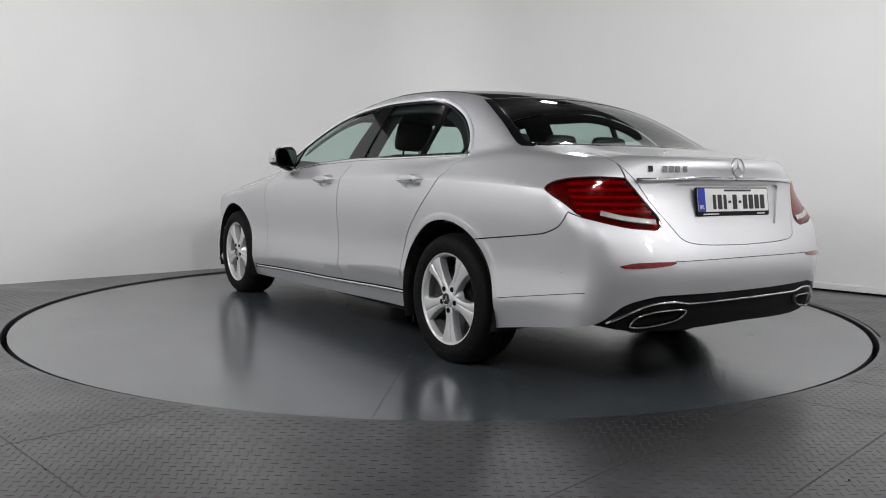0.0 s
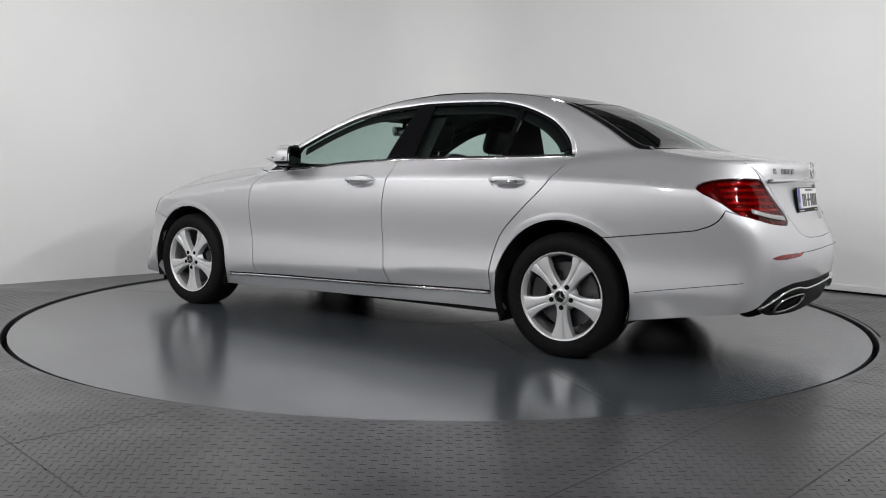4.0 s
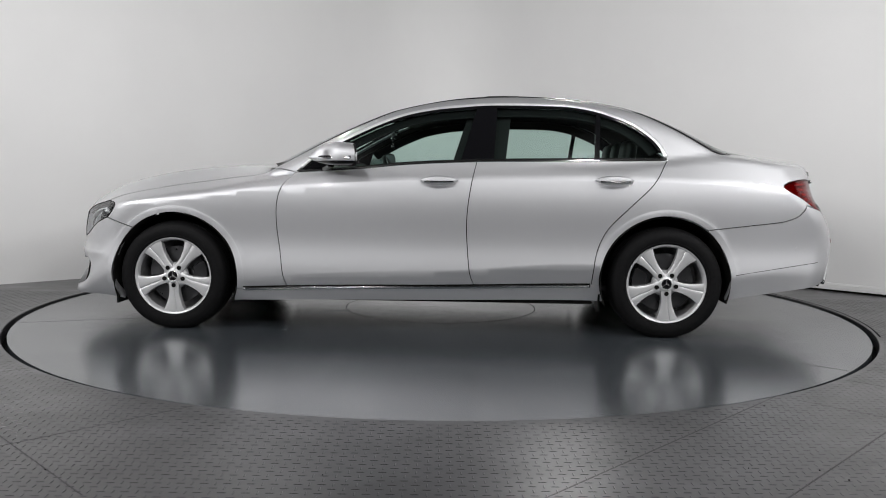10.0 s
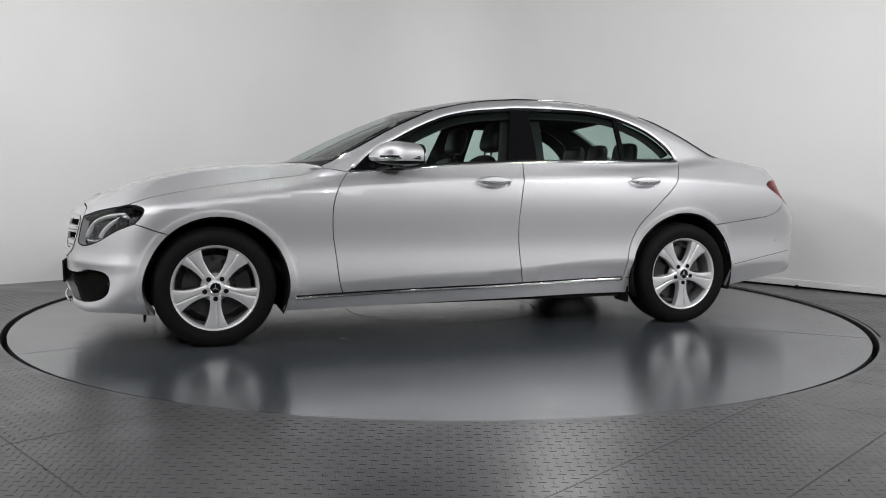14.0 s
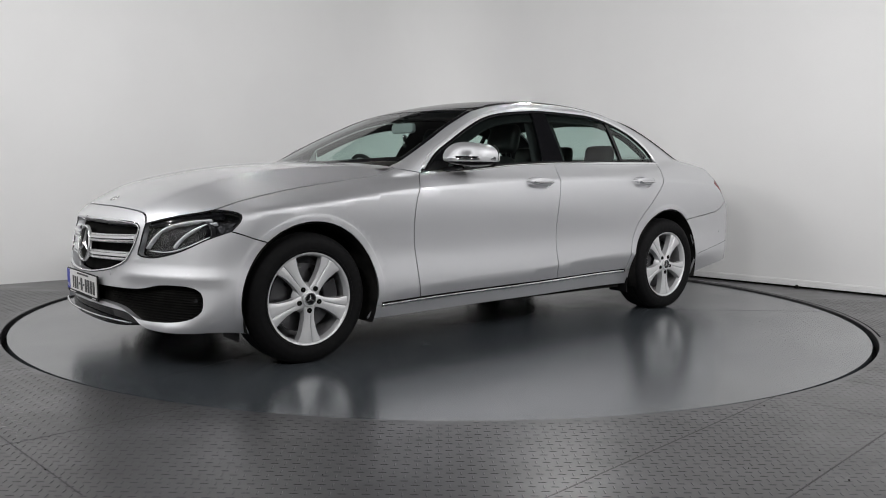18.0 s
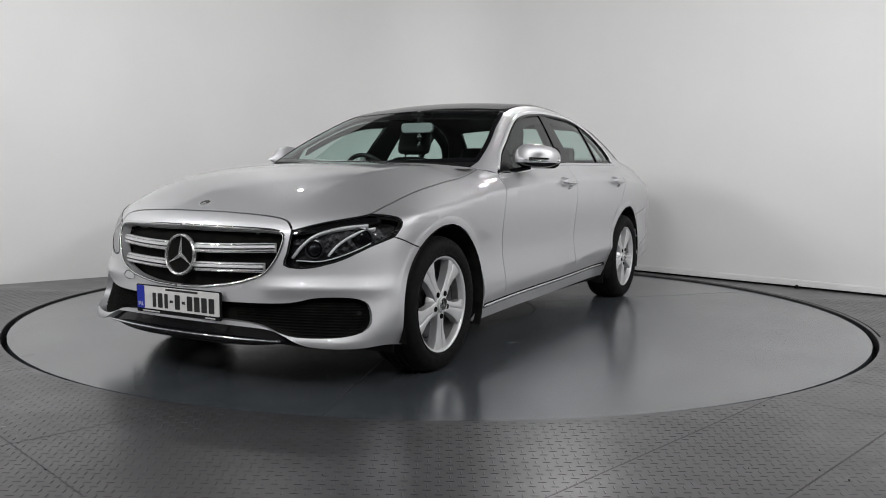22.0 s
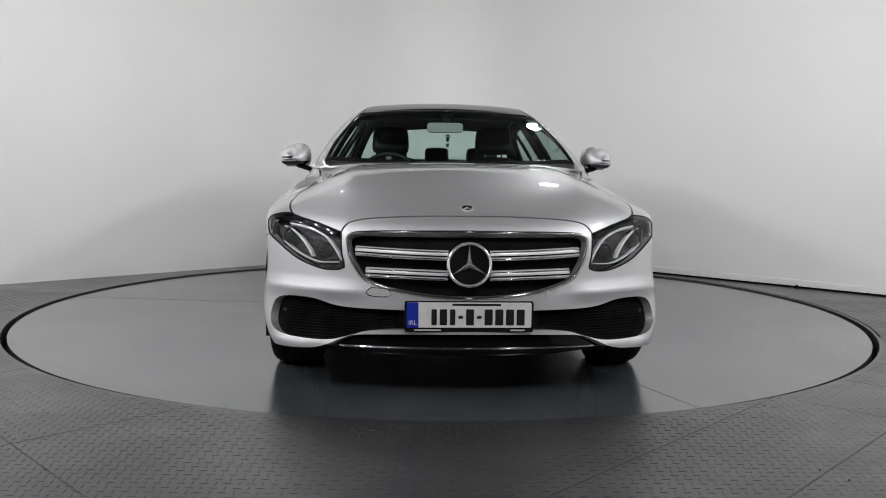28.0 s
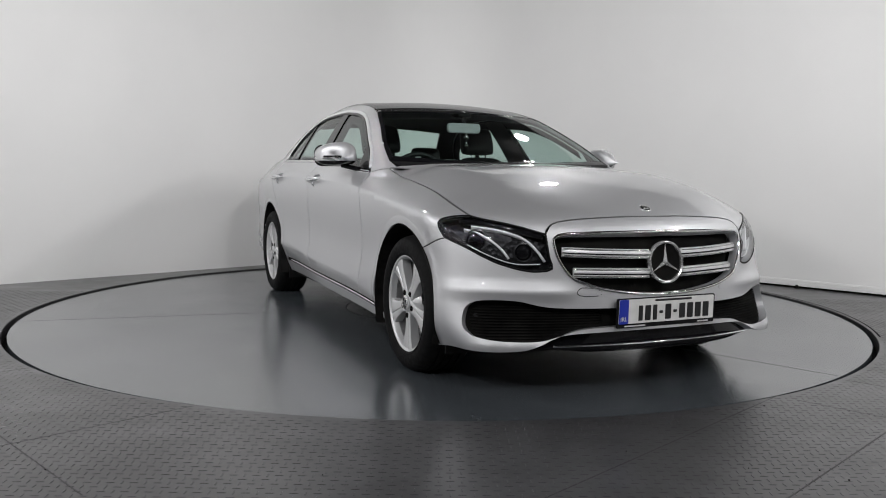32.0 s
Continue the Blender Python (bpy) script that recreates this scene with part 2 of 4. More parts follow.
for a, r0, r1 in ((20, .66, 2.75), (140, .66, 2.75), (262, .66, 2.75)):
    part("seam", box(r0, r1, -.0012, .0012, .0002, .0006, Matrix.Rotation(radians(a), 4, "Z")), JOINT, turntable, "fine seam in the turntable")

# raised bars of the chequer plate, laid crosswise in turn
def chequer():
    V, F = [], []
    cell = .035
    bar = np.array([(-.5, 0, 0), (-.32, -.5, 0), (.32, -.5, 0), (.5, 0, 0), (.32, .5, 0), (-.32, .5, 0), (-.3, -.12, 1), (.3, -.12, 1), (.3, .12, 1), (-.3, .12, 1)])
    faces = ((0, 1, 6), (1, 2, 7, 6), (2, 3, 7), (3, 8, 7), (3, 4, 8), (4, 5, 9, 8), (5, 0, 9), (0, 6, 9), (6, 7, 8, 9))
    across = bar[:, [1, 0, 2]] * np.array([-1, 1, 1])
    for j in range(-112, 18):
        for i in range(-112, 113):
            x, y = i * cell, j * cell
            if math.hypot(x, y - .125) < R_HOLE + .025 or y > 4.1 - abs(x) or abs(x) > 3.9:
                continue
            b = bar * np.array([.030, .0058, .0013]) if (i + j) % 2 else across * np.array([.0058, .030, .0013])
            n = len(V)
            V.extend((b + np.array([x, y, FLOOR_Z])).tolist())
            F.extend(tuple(n + k for k in f) for f in faces)
    ob = mesh_object("chequer_bars", V, F, BARS, smooth=False)
    return tagged(ob, "raised bars of the grey chequer plate floor", "floor plate", kind="stuff")


chequer()
# joints between the floor plates, at 45 degrees: (start, end)
for (x0, y0), (x1, y1) in (((-0.981, -2.512), (-1.942, -3.473)), ((-2.248, -2.195), (-1.022, -3.422)), ((1.461, -2.256), (0.204, -3.514)), ((2.453, -1.956), (0.92, -3.489)), ((1.891, -1.981), (3.066, -3.156)), ((1.502, -2.328), (2.453, -3.278)), ((-1.942, -1.909), (-2.964, -2.931))):
    n, a = math.hypot(x1 - x0, y1 - y0) / 2, math.degrees(math.atan2(y1 - y0, x1 - x0))
    under(part("plate_joint", box(-n, n, -.0025, .0025, FLOOR_Z - .01, FLOOR_Z + .0006, pose((x0 + x1) / 2, (y0 + y1) / 2, 0, 0, 0, a)), JOINT, None), floor, "dark joint between floor plates")
foot = [p + Vector((0, -.006)) for p in FOOT[1:-1]]
bm_joint = tube([(p.x, p.y, FLOOR_Z + .008) for p in [q for q in foot if q.x > .5] + [FOOT[-1] * .7 + FOOT[-2] * .3]], .012, 6)
along = (FOOT[-1] - CORNER).normalized()
inward = Vector((-along.y, along.x)) if Vector((-along.y, along.x)).dot(Vector((0, -1))) > 0 else Vector((along.y, -along.x))
low, far = CORNER + along * 2.6, CORNER + along * 9.0
bm = bmesh.new()
for z0, z1, d in ((FLOOR_Z + .016, FLOOR_Z + .062, .014), (FLOOR_Z + .062, FLOOR_Z + .07, .009)):
    add_box(bm, 0, (far - low).length, -.002, d, z0, z1, Matrix.Translation((low.x, low.y, 0)) @ Matrix.Rotation(math.atan2(along.y, along.x), 4, "Z") @ Matrix.Diagonal((1, 1 if inward.dot(Vector((-along.y, along.x))) > 0 else -1, 1, 1)))
tagged(part("skirting", bm, WALL, None, bevel=.002), "low white skirting board along the studio wall", "skirting", kind="structure")
wedge = CORNER + along * 4.32 + inward * .03
bm = prism([(-.02, 0), (.02, 0), (.006, .026), (-.006, .03)], .02, Matrix.Translation((wedge.x, wedge.y, FLOOR_Z)) @ Matrix.Rotation(math.atan2(along.y, along.x), 4, "Z") @ Matrix.Rotation(radians(90), 4, "X"))
tagged(part("rubber_wedge", bm, GAP, None, bevel=.002), "small black rubber wedge on the floor by the wall", "wedge")
bm = turned([(R_HOLE + .016, FLOOR_Z + .0004), (R_HOLE + .018, FLOOR_Z + .0016), (R_HOLE + .025, FLOOR_Z + .0016), (R_HOLE + .027, FLOOR_Z + .0004)], 96, MIDDLE @ Matrix.Rotation(radians(-22), 4, "Z"), arc=95)
under(part("edge_groove", bm, GAP, None), floor, "dark groove beside the turntable's rim")
rnd = random.Random(5)
bm = bmesh.new()
for x, y in ((-1.221, -3.228), (1.215, -3.164), (1.267, -3.248), (0.993, -3.151), (1.073, -2.348), (1.329, -2.43), (0.634, -3.003), (-1.553, -2.635), (-0.358, -3.248), (1.758, -2.532), (2.351, -1.817), (-2.146, -2.124)):
    r = rnd.uniform(.0015, .0034)
    bmesh.ops.create_icosphere(bm, subdivisions=1, radius=r, matrix=pose(x, y, FLOOR_Z + r * .4, rnd.uniform(0, 90), rnd.uniform(0, 90), rnd.uniform(0, 90)))
tagged(part("grit", bm, GAP, None), "loose dark grit scattered on the steel floor", "grit", kind="stuff")
tagged(part("baseboard", bm_joint, GAP, None), "narrow dark joint at the foot of the wall", "baseboard", kind="structure")
# ---- the shape of the car body: a smooth solid, positive inside ----
def spl(xs, ys):
    """A natural cubic spline through a few design values, straight beyond its ends."""
    xs, ys = np.array(xs, float), np.array(ys, float)
    n = len(xs)
    h, A, b = np.diff(xs), np.eye(n), np.zeros(n)
    for i in range(1, n - 1):
        A[i, i - 1:i + 2] = h[i - 1], 2 * (h[i - 1] + h[i]), h[i]
        b[i] = 6 * ((ys[i + 1] - ys[i]) / h[i] - (ys[i] - ys[i - 1]) / h[i - 1])
    m = np.linalg.solve(A, b)

    def f(x):
        x = np.asarray(x, float)
        i = np.clip(np.searchsorted(xs, x) - 1, 0, n - 2)
        c = np.clip(x, xs[0], xs[-1])
        a, d, s = xs[i + 1] - c, c - xs[i], xs[i + 1] - xs[i]
        v = (m[i] * a ** 3 + m[i + 1] * d ** 3) / (6 * s) + (ys[i] / s - m[i] * s / 6) * a + (ys[i + 1] / s - m[i + 1] * s / 6) * d
        k0 = (ys[1] - ys[0]) / h[0] - h[0] * m[1] / 6
        k1 = (ys[-1] - ys[-2]) / h[-1] + h[-1] * m[-2] / 6
        return v + np.minimum(x - xs[0], 0) * k0 + np.maximum(x - xs[-1], 0) * k1
    return f


def smin(a, b, k):
    h = np.maximum(k - np.abs(a - b), 0) / k
    return np.minimum(a, b) - h * h * k / 4


HALF_WIDTH = spl([-2.7, -2.4, -2.0, -1.47, -.8, 0, .8, 1.47, 1.85, 2.3], [.76, .83, .885, .922, .918, .918, .92, .925, .91, .83])
DOOR_SIDE = spl([.08, .17, .27, .36, .5, .65, .78, .88, 1.0], [-.12, -.052, -.008, -.004, -.018, -.009, -.001, -.010, -.035])
CREASE = spl([-2.4, -2.1, -1.87, -1.45, -1.02, -.35, .04, .8, 1.2, 2.3], [.44, .395, .36, .39, .423, .381, .36, .32, .28, .18])
SHOULDER = spl([-2.3, -2.06, -1.8, -1.45, -.35, .05, .74, 1.1, 1.47, 2.0], [.852, .869, .884, .896, .895, .888, .855, .826, .79, .73])
DECK = spl([-2.75, -2.45, -2.3, -2.1, -1.9, -1.3, 0, .8, .98, 1.15, 1.35, 1.55, 1.76, 1.97, 2.12, 2.25, 2.4],
           [.97, 1.012, 1.03, 1.06, 1.085, 1.03, 1.0, .98, .99, .99, .978, .955, .911, .846, .782, .73, .66])
DECK_CROWN = spl([-2.6, -2.2, -1.8, -1.0, .5, 1.0, 1.3, 1.9, 2.3], [.05, .045, .04, .02, .02, .075, .1, .085, .065])
ROOF = spl([-2.3, -2.02, -1.9, -1.7, -1.5, -1.25, -1.0, -.7, -.4, -.15, .05, .2, .4, .6, .8, 1.0, 1.2],
           [.93, 1.074, 1.128, 1.227, 1.313, 1.385, 1.422, 1.442, 1.44, 1.42, 1.385, 1.35, 1.277, 1.19, 1.092, .987, .88])
CABIN = spl([-2.2, -1.9, -1.5, -.8, 0, .5, .9], [.66, .735, .785, .815, .815, .805, .775])
NOSE = spl([.1, .15, .2, .26, .32, .4, .5, .6, .68, .74, .82], [2.24, 2.284, 2.296, 2.292, 2.292, 2.291, 2.288, 2.284, 2.268, 2.234, 2.13])
NOSE_SWEEP = spl([.1, .2, .3, .4, .6, .8], [.19, .19, .235, .265, .3, .33])
TAIL = spl([.2, .3, .42, .55, .62, .7, .8, .88, .95, .99, 1.06], [-2.5, -2.55, -2.575, -2.582, -2.555, -2.512, -2.477, -2.464, -2.472, -2.486, -2.478])
TAIL_SWEEP = spl([.3, .45, .55, .62, .7, .8, .88, .93, .98, 1.05], [.16, .16, .155, .135, .118, .165, .205, .24, .325, .34])


FLARE = .42


def solid(p):
    x, y, z = p[:, 0], np.abs(p[:, 1]), p[:, 2]
    w = HALF_WIDTH(x)
    side = smin(w + DOOR_SIDE(z), w - .008 - .9 * (z - SHOULDER(x)), .007)
    side = smin(side, w + .002 + np.interp(x, [-2.5, -2.05, -1.8, -1.6], [0, .24, .3, .4]) * (z - CREASE(x)), .005)
    for cx, cz in ((1.4555, .302), (-1.463, .312)):
        side = side + .0022 / (1 + np.exp(np.clip((np.hypot(x - cx, z - cz) - FLARE) / .0022, -40, 40)))
    side = side - y
    fold = (y - .53 + np.sqrt((y - .53) ** 2 + .00006)) / 2
    deck = DECK(x) - DECK_CROWN(x) * (.42 * (y / .72) ** 2 + .55 * fold / .19) - z
    wing = np.clip((y - .36) / .22, 0, 1)
    nose = NOSE(z) - NOSE_SWEEP(z) * (y / .8) ** 2.3 - x + wing * wing * (3 - 2 * wing) * (.016 * np.exp(-((z - .432) / .03) ** 2) + .006 * np.exp(-((z - .205) / .022) ** 2))
    tail = x - TAIL(z) - TAIL_SWEEP(z) * (y / .8) ** 3
    low = smin(smin(smin(side, deck, .03), nose, .09), tail, .08)
    low = smin(low, z - .112, .02)
    shift = np.where(x > -.4, .075, .10) * (y / .65) ** 2
    xe = np.where(x > -.4, x + shift, x - shift)
    roof = (ROOF(xe) - .02 * (y / .5) ** 2 - z) * .85
    cabin = CABIN(x) - .52 * (z - 1) - .3 * np.maximum(z - 1, 0) ** 2 - y
    top = smin(smin(roof, cabin, .06), z - .92, .02)
    return -smin(-low, -top, .03)


def meet(o, d, far):
    """Where rays from outside first meet the body."""
    o, d = np.atleast_2d(np.asarray(o, float)), np.atleast_2d(np.asarray(d, float))
    d = d / np.linalg.norm(d, axis=1)[:, None]
    lo, hi, done = np.zeros(len(o)), np.full(len(o), float(far)), np.zeros(len(o), bool)
    for s in np.linspace(0, far, 48)[1:]:
        inside = (solid(o + d * s) > 0) & ~done
        hi[inside], done = s, done | inside
        lo = np.where(done, lo, s)
    for _ in range(28):
        mid = (lo + hi) / 2
        inside = solid(o + d * mid[:, None]) > 0
        hi, lo = np.where(inside, mid, hi), np.where(inside, lo, mid)
    return o + d * hi[:, None]


def outward(p):
    g = np.stack([solid(p + e) - solid(p - e) for e in np.eye(3) * 1.5e-3], 1)
    return -g / np.maximum(np.linalg.norm(g, axis=1), 1e-9)[:, None]


# Charts: three ways to unroll the body on a plane, and back along rays onto it
def chart_of(kind, p):
    p = np.atleast_2d(np.asarray(p, float))
    if kind == "ring":
        return np.stack([p[:, 0], .8 * np.arctan2(p[:, 2] - .55, p[:, 1])], 1)
    if kind == "nose":
        return np.stack([.9 * np.arctan2(p[:, 1], p[:, 0] - 1.2), p[:, 2]], 1)
    return np.stack([.9 * np.arctan2(p[:, 1], -1.4 - p[:, 0]), p[:, 2]], 1)


def lift(kind, q):
    q = np.atleast_2d(np.asarray(q, float))
    o = np.zeros((len(q), 3))
    if kind == "ring":
        a = q[:, 1] / .8
        d = np.stack([0 * a, np.cos(a), np.sin(a)], 1)
        o[:, 0], o[:, 2] = q[:, 0], .55
    else:
        a, s = q[:, 0] / .9, 1 if kind == "nose" else -1
        d = np.stack([s * np.cos(a), np.sin(a), 0 * a], 1)
        o[:, 0], o[:, 2] = (1.2 if s > 0 else -1.4), q[:, 1]
    return meet(o + d * 1.7, -d, 1.69)
# ---- panels laid on the body ----
def curve(kind, pts, step=.018):
    """A smooth line on the body through a few design points."""
    q = chart_of(kind, pts)
    out = []
    for i in range(len(q) - 1):
        a, b, c, d = q[max(i - 1, 0)], q[i], q[i + 1], q[min(i + 2, len(q) - 1)]
        if i == 0:
            a = 2 * b - c
        if i == len(q) - 2:
            d = 2 * c - b
        n = max(2, int(np.linalg.norm(c - b) / step))
        for s in np.arange(n) / n:
            out.append(.5 * (2 * b + (c - a) * s + (2 * a - 5 * b + 4 * c - d) * s ** 2 + (3 * b - a - 3 * c + d) * s ** 3))
    out.append(q[-1])
    return lift(kind, out)


def flip(c):
    return c * np.array([1, -1, 1])


def loop(*curves):
    """Joins lines end to end, turning each the way that fits."""
    out = list(curves[0])
    for c in curves[1:]:
        near = np.linalg.norm(c[0] - out[-1]) <= np.linalg.norm(c[-1] - out[-1])
        out += list(c if near else c[::-1])
    keep = [out[0]]
    for p in out[1:]:
        if np.linalg.norm(p - keep[-1]) > .004:
            keep.append(p)
    if np.linalg.norm(keep[0] - keep[-1]) < .004:
        keep.pop()
    return np.array(keep)


def whole(half):
    """A closed line from its left half, which begins and ends on the centre line."""
    return loop(half, flip(half)[::-1])


def in_poly(q, poly):
    x, y = q[:, 0][:, None], q[:, 1][:, None]
    x0, y0 = poly[:, 0], poly[:, 1]
    x1, y1 = np.roll(x0, -1), np.roll(y0, -1)
    cut = ((y0 > y) != (y1 > y)) & (x < (x1 - x0) * (y - y0) / np.where(y1 == y0, 1e-12, y1 - y0) + x0)
    return cut.sum(1) % 2 == 1


def inset(poly, d):
    t = np.roll(poly, -1, 0) - np.roll(poly, 1, 0)
    t /= np.maximum(np.linalg.norm(t, axis=1), 1e-9)[:, None]
    area = np.sum(poly[:, 0] * np.roll(poly[:, 1], -1) - poly[:, 1] * np.roll(poly[:, 0], -1))
    return poly + np.stack([-t[:, 1], t[:, 0]], 1) * d * (1 if area > 0 else -1)


def sheet(kind, outline, holes=(), h=.035, gap=.0026, offset=0.0, flange=.014, ridges=()):
    """Vertices, faces and normals of a piece of the body's skin within an outline, with turned-in edges."""
    from mathutils.geometry import delaunay_2d_cdt
    rim = inset(chart_of(kind, outline), gap)
    cuts = [inset(chart_of(kind, o), -gap) for o in holes]
    loops = [rim] + cuts
    lo, hi = rim.min(0), rim.max(0)
    gx, gy = np.meshgrid(np.arange(lo[0] + h / 2, hi[0], h), np.arange(lo[1] + h / 2, hi[1], h))
    gx[1::2] += h / 2
    grid = np.stack([gx.ravel(), gy.ravel()], 1)
    ok = in_poly(grid, rim)
    for c in cuts:
        ok &= ~in_poly(grid, c)
    grid = grid[ok]
    edge = np.concatenate(loops)
    rows, extra, count = [], [], len(edge)
    for line in ridges:
        q = chart_of(kind, line)
        t = np.gradient(q, axis=0)
        t = np.stack([-t[:, 1], t[:, 0]], 1) / np.maximum(np.linalg.norm(t, axis=1), 1e-9)[:, None]
        for d in (-.0045, 0, .0045):
            r = q + t * d
            ok = in_poly(r, inset(rim, .004))
            for c in cuts:
                ok &= ~in_poly(r, inset(c, -.004))
            at = np.cumsum(ok) - 1 + count
            extra += [(int(at[i]), int(at[i + 1])) for i in range(len(r) - 1) if ok[i] and ok[i + 1]]
            rows.append(r[ok])
            count += int(ok.sum())
    if rows:
        edge = np.concatenate([edge] + rows)
    if len(grid):
        grid = grid[np.sqrt(((grid[:, None] - edge[None]) ** 2).sum(2).min(1)) > .42 * h]
    verts, edges, at = np.concatenate([edge, grid]), [], 0
    for c in loops:
        edges += [(at + i, at + (i + 1) % len(c)) for i in range(len(c))]
        at += len(c)
    edges += extra
    res = delaunay_2d_cdt([Vector(v) for v in verts], edges, [], 0, 1e-7)
    q, tri = np.array([tuple(v) for v in res[0]]), np.array([f for f in res[2] if len(f) == 3])
    mid = q[tri].mean(1)
    ok = in_poly(mid, rim)
    for c in cuts:
        ok &= ~in_poly(mid, c)
    tri = tri[ok]
    p = lift(kind, q)
    n = outward(p)
    f = np.cross(p[tri[:, 1]] - p[tri[:, 0]], p[tri[:, 2]] - p[tri[:, 0]])
    back = (f * n[tri].mean(1)).sum(1) < 0
    tri[back] = tri[back][:, ::-1]
    p = p + n * offset
    V, F, N = [p], [tuple(t) for t in tri], [n]
    count = len(p)
    if flange:
        for c in loops:
            b = lift(kind, c)
            m = outward(b)
            b = b + m * offset
            t = np.roll(b, -1, 0) - np.roll(b, 1, 0)
            s = np.cross(t, m)
            s /= np.maximum(np.linalg.norm(s, axis=1), 1e-9)[:, None]
            inside = in_poly(chart_of(kind, b + s * .006), c).mean() > .5
            s = -s if inside == (c is rim) else s
            k = len(b)
            V += [b, b - m * flange]
            N += [s, s]
            turn_face = np.sum(np.cross(np.roll(b, -1, 0) - b, -m) * s) < 0
            for i in range(k):
                j = (i + 1) % k
                f = (count + i, count + j, count + k + j, count + k + i)
                F.append(f[::-1] if turn_face else f)
            count += 2 * k
    return np.concatenate(V), F, np.concatenate(N)


def panel(name, parent, kind, outline, mat, label="", mirror=False, **how):
    V, F, N = sheet(kind, outline, **how)
    if mirror:
        V, N, F = flip(V), flip(N), [f[::-1] for f in F]
    return under(mesh_object(name, V, F, mat, N), parent, label)


def strip(name, parent, line, width, height, mat, label="", mirror=False, sink=.002, shift=0.0):
    """A moulding with a rounded back that follows a line on the body."""
    line = np.array(line)
    m = outward(line)
    t = np.gradient(line, axis=0)
    s = np.cross(t, m)
    s /= np.maximum(np.linalg.norm(s, axis=1), 1e-9)[:, None]
    prof = [(-.5, -sink), (-.5, height * .4), (-.36, height * .85), (0, height), (.36, height * .85), (.5, height * .4), (.5, -sink)]
    V, F, k = [], [], len(prof)
    for a, b in prof:
        V.append(line + s * (a * width + shift) + m * b)
    V = np.stack(V, 1).reshape(-1, 3)
    for i in range(len(line) - 1):
        for j in range(k - 1):
            F.append((i * k + j, (i + 1) * k + j, (i + 1) * k + j + 1, i * k + j + 1))
    F += [tuple(range(k)), tuple(range((len(line) - 1) * k, len(line) * k))[::-1]]
    if mirror:
        V, F = flip(V), [f[::-1] for f in F]
    return under(mesh_object(name, V, F, mat), parent, label)


# ---- the car ----
car = tagged(new("car"), "silver metallic four-door saloon car parked on the turntable", "car")
HUB_X, HUB_Z = 1.4695, .302


def arc(cx, cz, r, a0, a1, n=8):
    return [(cx + r * math.cos(radians(a0 + (a1 - a0) * i / n)), .91, cz + r * math.sin(radians(a0 + (a1 - a0) * i / n))) for i in range(n + 1)]


# sharp folds of the left side
fold_x = np.arange(-2.4, 1.95, .016)
SHOULDER_FOLD = np.stack([fold_x, HALF_WIDTH(fold_x) - .01, SHOULDER(fold_x)], 1)
SILL_FOLD = np.stack([fold_x, HALF_WIDTH(fold_x), CREASE(fold_x)], 1)
ARCH_FOLDS = [np.array([(cx + FLARE * math.cos(a), .91, cz + FLARE * math.sin(a)) for a in np.radians(np.arange(-24, 206, 2))]) for cx, cz in ((1.4555, .302), (-1.463, .312))]
SIDE_FOLDS = [SHOULDER_FOLD, SILL_FOLD] + ARCH_FOLDS
fold_x = np.arange(.8, 2.25, .016)
BONNET_FOLDS = [np.stack([fold_x, np.full(len(fold_x), y), DECK(fold_x) - .05], 1) for y in (.53, -.53)]


# lines of the left side: (forward, left, up)
door_f = curve("ring", [(.735, .84, .942), (.80, .90, .845), (.831, .91, .743), (.833, .91, .606), (.816, .91, .469), (.797, .91, .32), (.772, .92, .232)])
door_m = curve("ring", [(-.35, .80, 1.001), (-.324, .89, .892), (-.303, .91, .76), (-.294, .91, .628), (-.303, .91, .462), (-.318, .91, .335), (-.344, .91, .257)])
door_r = curve("ring", [(-1.476, .77, 1.022), (-1.386, .89, .888), (-1.264, .91, .765), (-1.141, .91, .644), (-1.085, .91, .555), (-1.05, .91, .44), (-1.035, .91, .272)])
sill_f = curve("ring", [(.772, .92, .232), (1.081, .92, .226)])
sill_1 = curve("ring", [(.772, .92, .232), (.2, .92, .244), (-.344, .91, .257)])
sill_2 = curve("ring", [(-.344, .91, .257), (-.7, .91, .265), (-1.035, .91, .272)])
sill_3 = curve("ring", [(-1.035, .91, .272), (-1.081, .91, .273)])
arch_f = curve("ring", arc(1.4555, .302, .382, 191.47, 49.5, 14))
arch_r = curve("ring", arc(-1.463, .312, .384, -5.83, 127, 14))
belt_1 = curve("ring", [(.735, .84, .942), (.42, .83, .946), (.067, .81, .978), (-.35, .80, 1.001)])
belt_2 = curve("ring", [(-.35, .80, 1.001), (-.94, .80, 1.016), (-1.476, .77, 1.022)])
seam_f = curve("ring", [(1.7036, .91, .5925), (1.78, .905, .617), (1.873, .865, .648)])
lamp_rear = curve("ring", [(1.873, .865, .648), (1.834, .864, .69), (1.824, .862, .722), (1.85, .842, .741), (1.905, .765, .745)])
hood_side = curve("ring", [(1.905, .765, .745), (1.776, .762, .78), (1.497, .735, .832), (1.2, .72, .874), (1.0, .735, .908), (.87, .742, .944)])
cowl_side = curve("ring", [(.87, .742, .944), (.80, .81, .948), (.735, .84, .942)])
hood_front = curve("nose", [(2.187, 0, .749), (2.18, .17, .748), (2.151, .366, .739), (2.126, .469, .725), (2.124, .505, .705), (2.13, .524, .676)])
lamp_top = curve("nose", [(2.13, .524, .676), (2.05, .628, .709), (1.942, .74, .736), (1.905, .765, .745)])
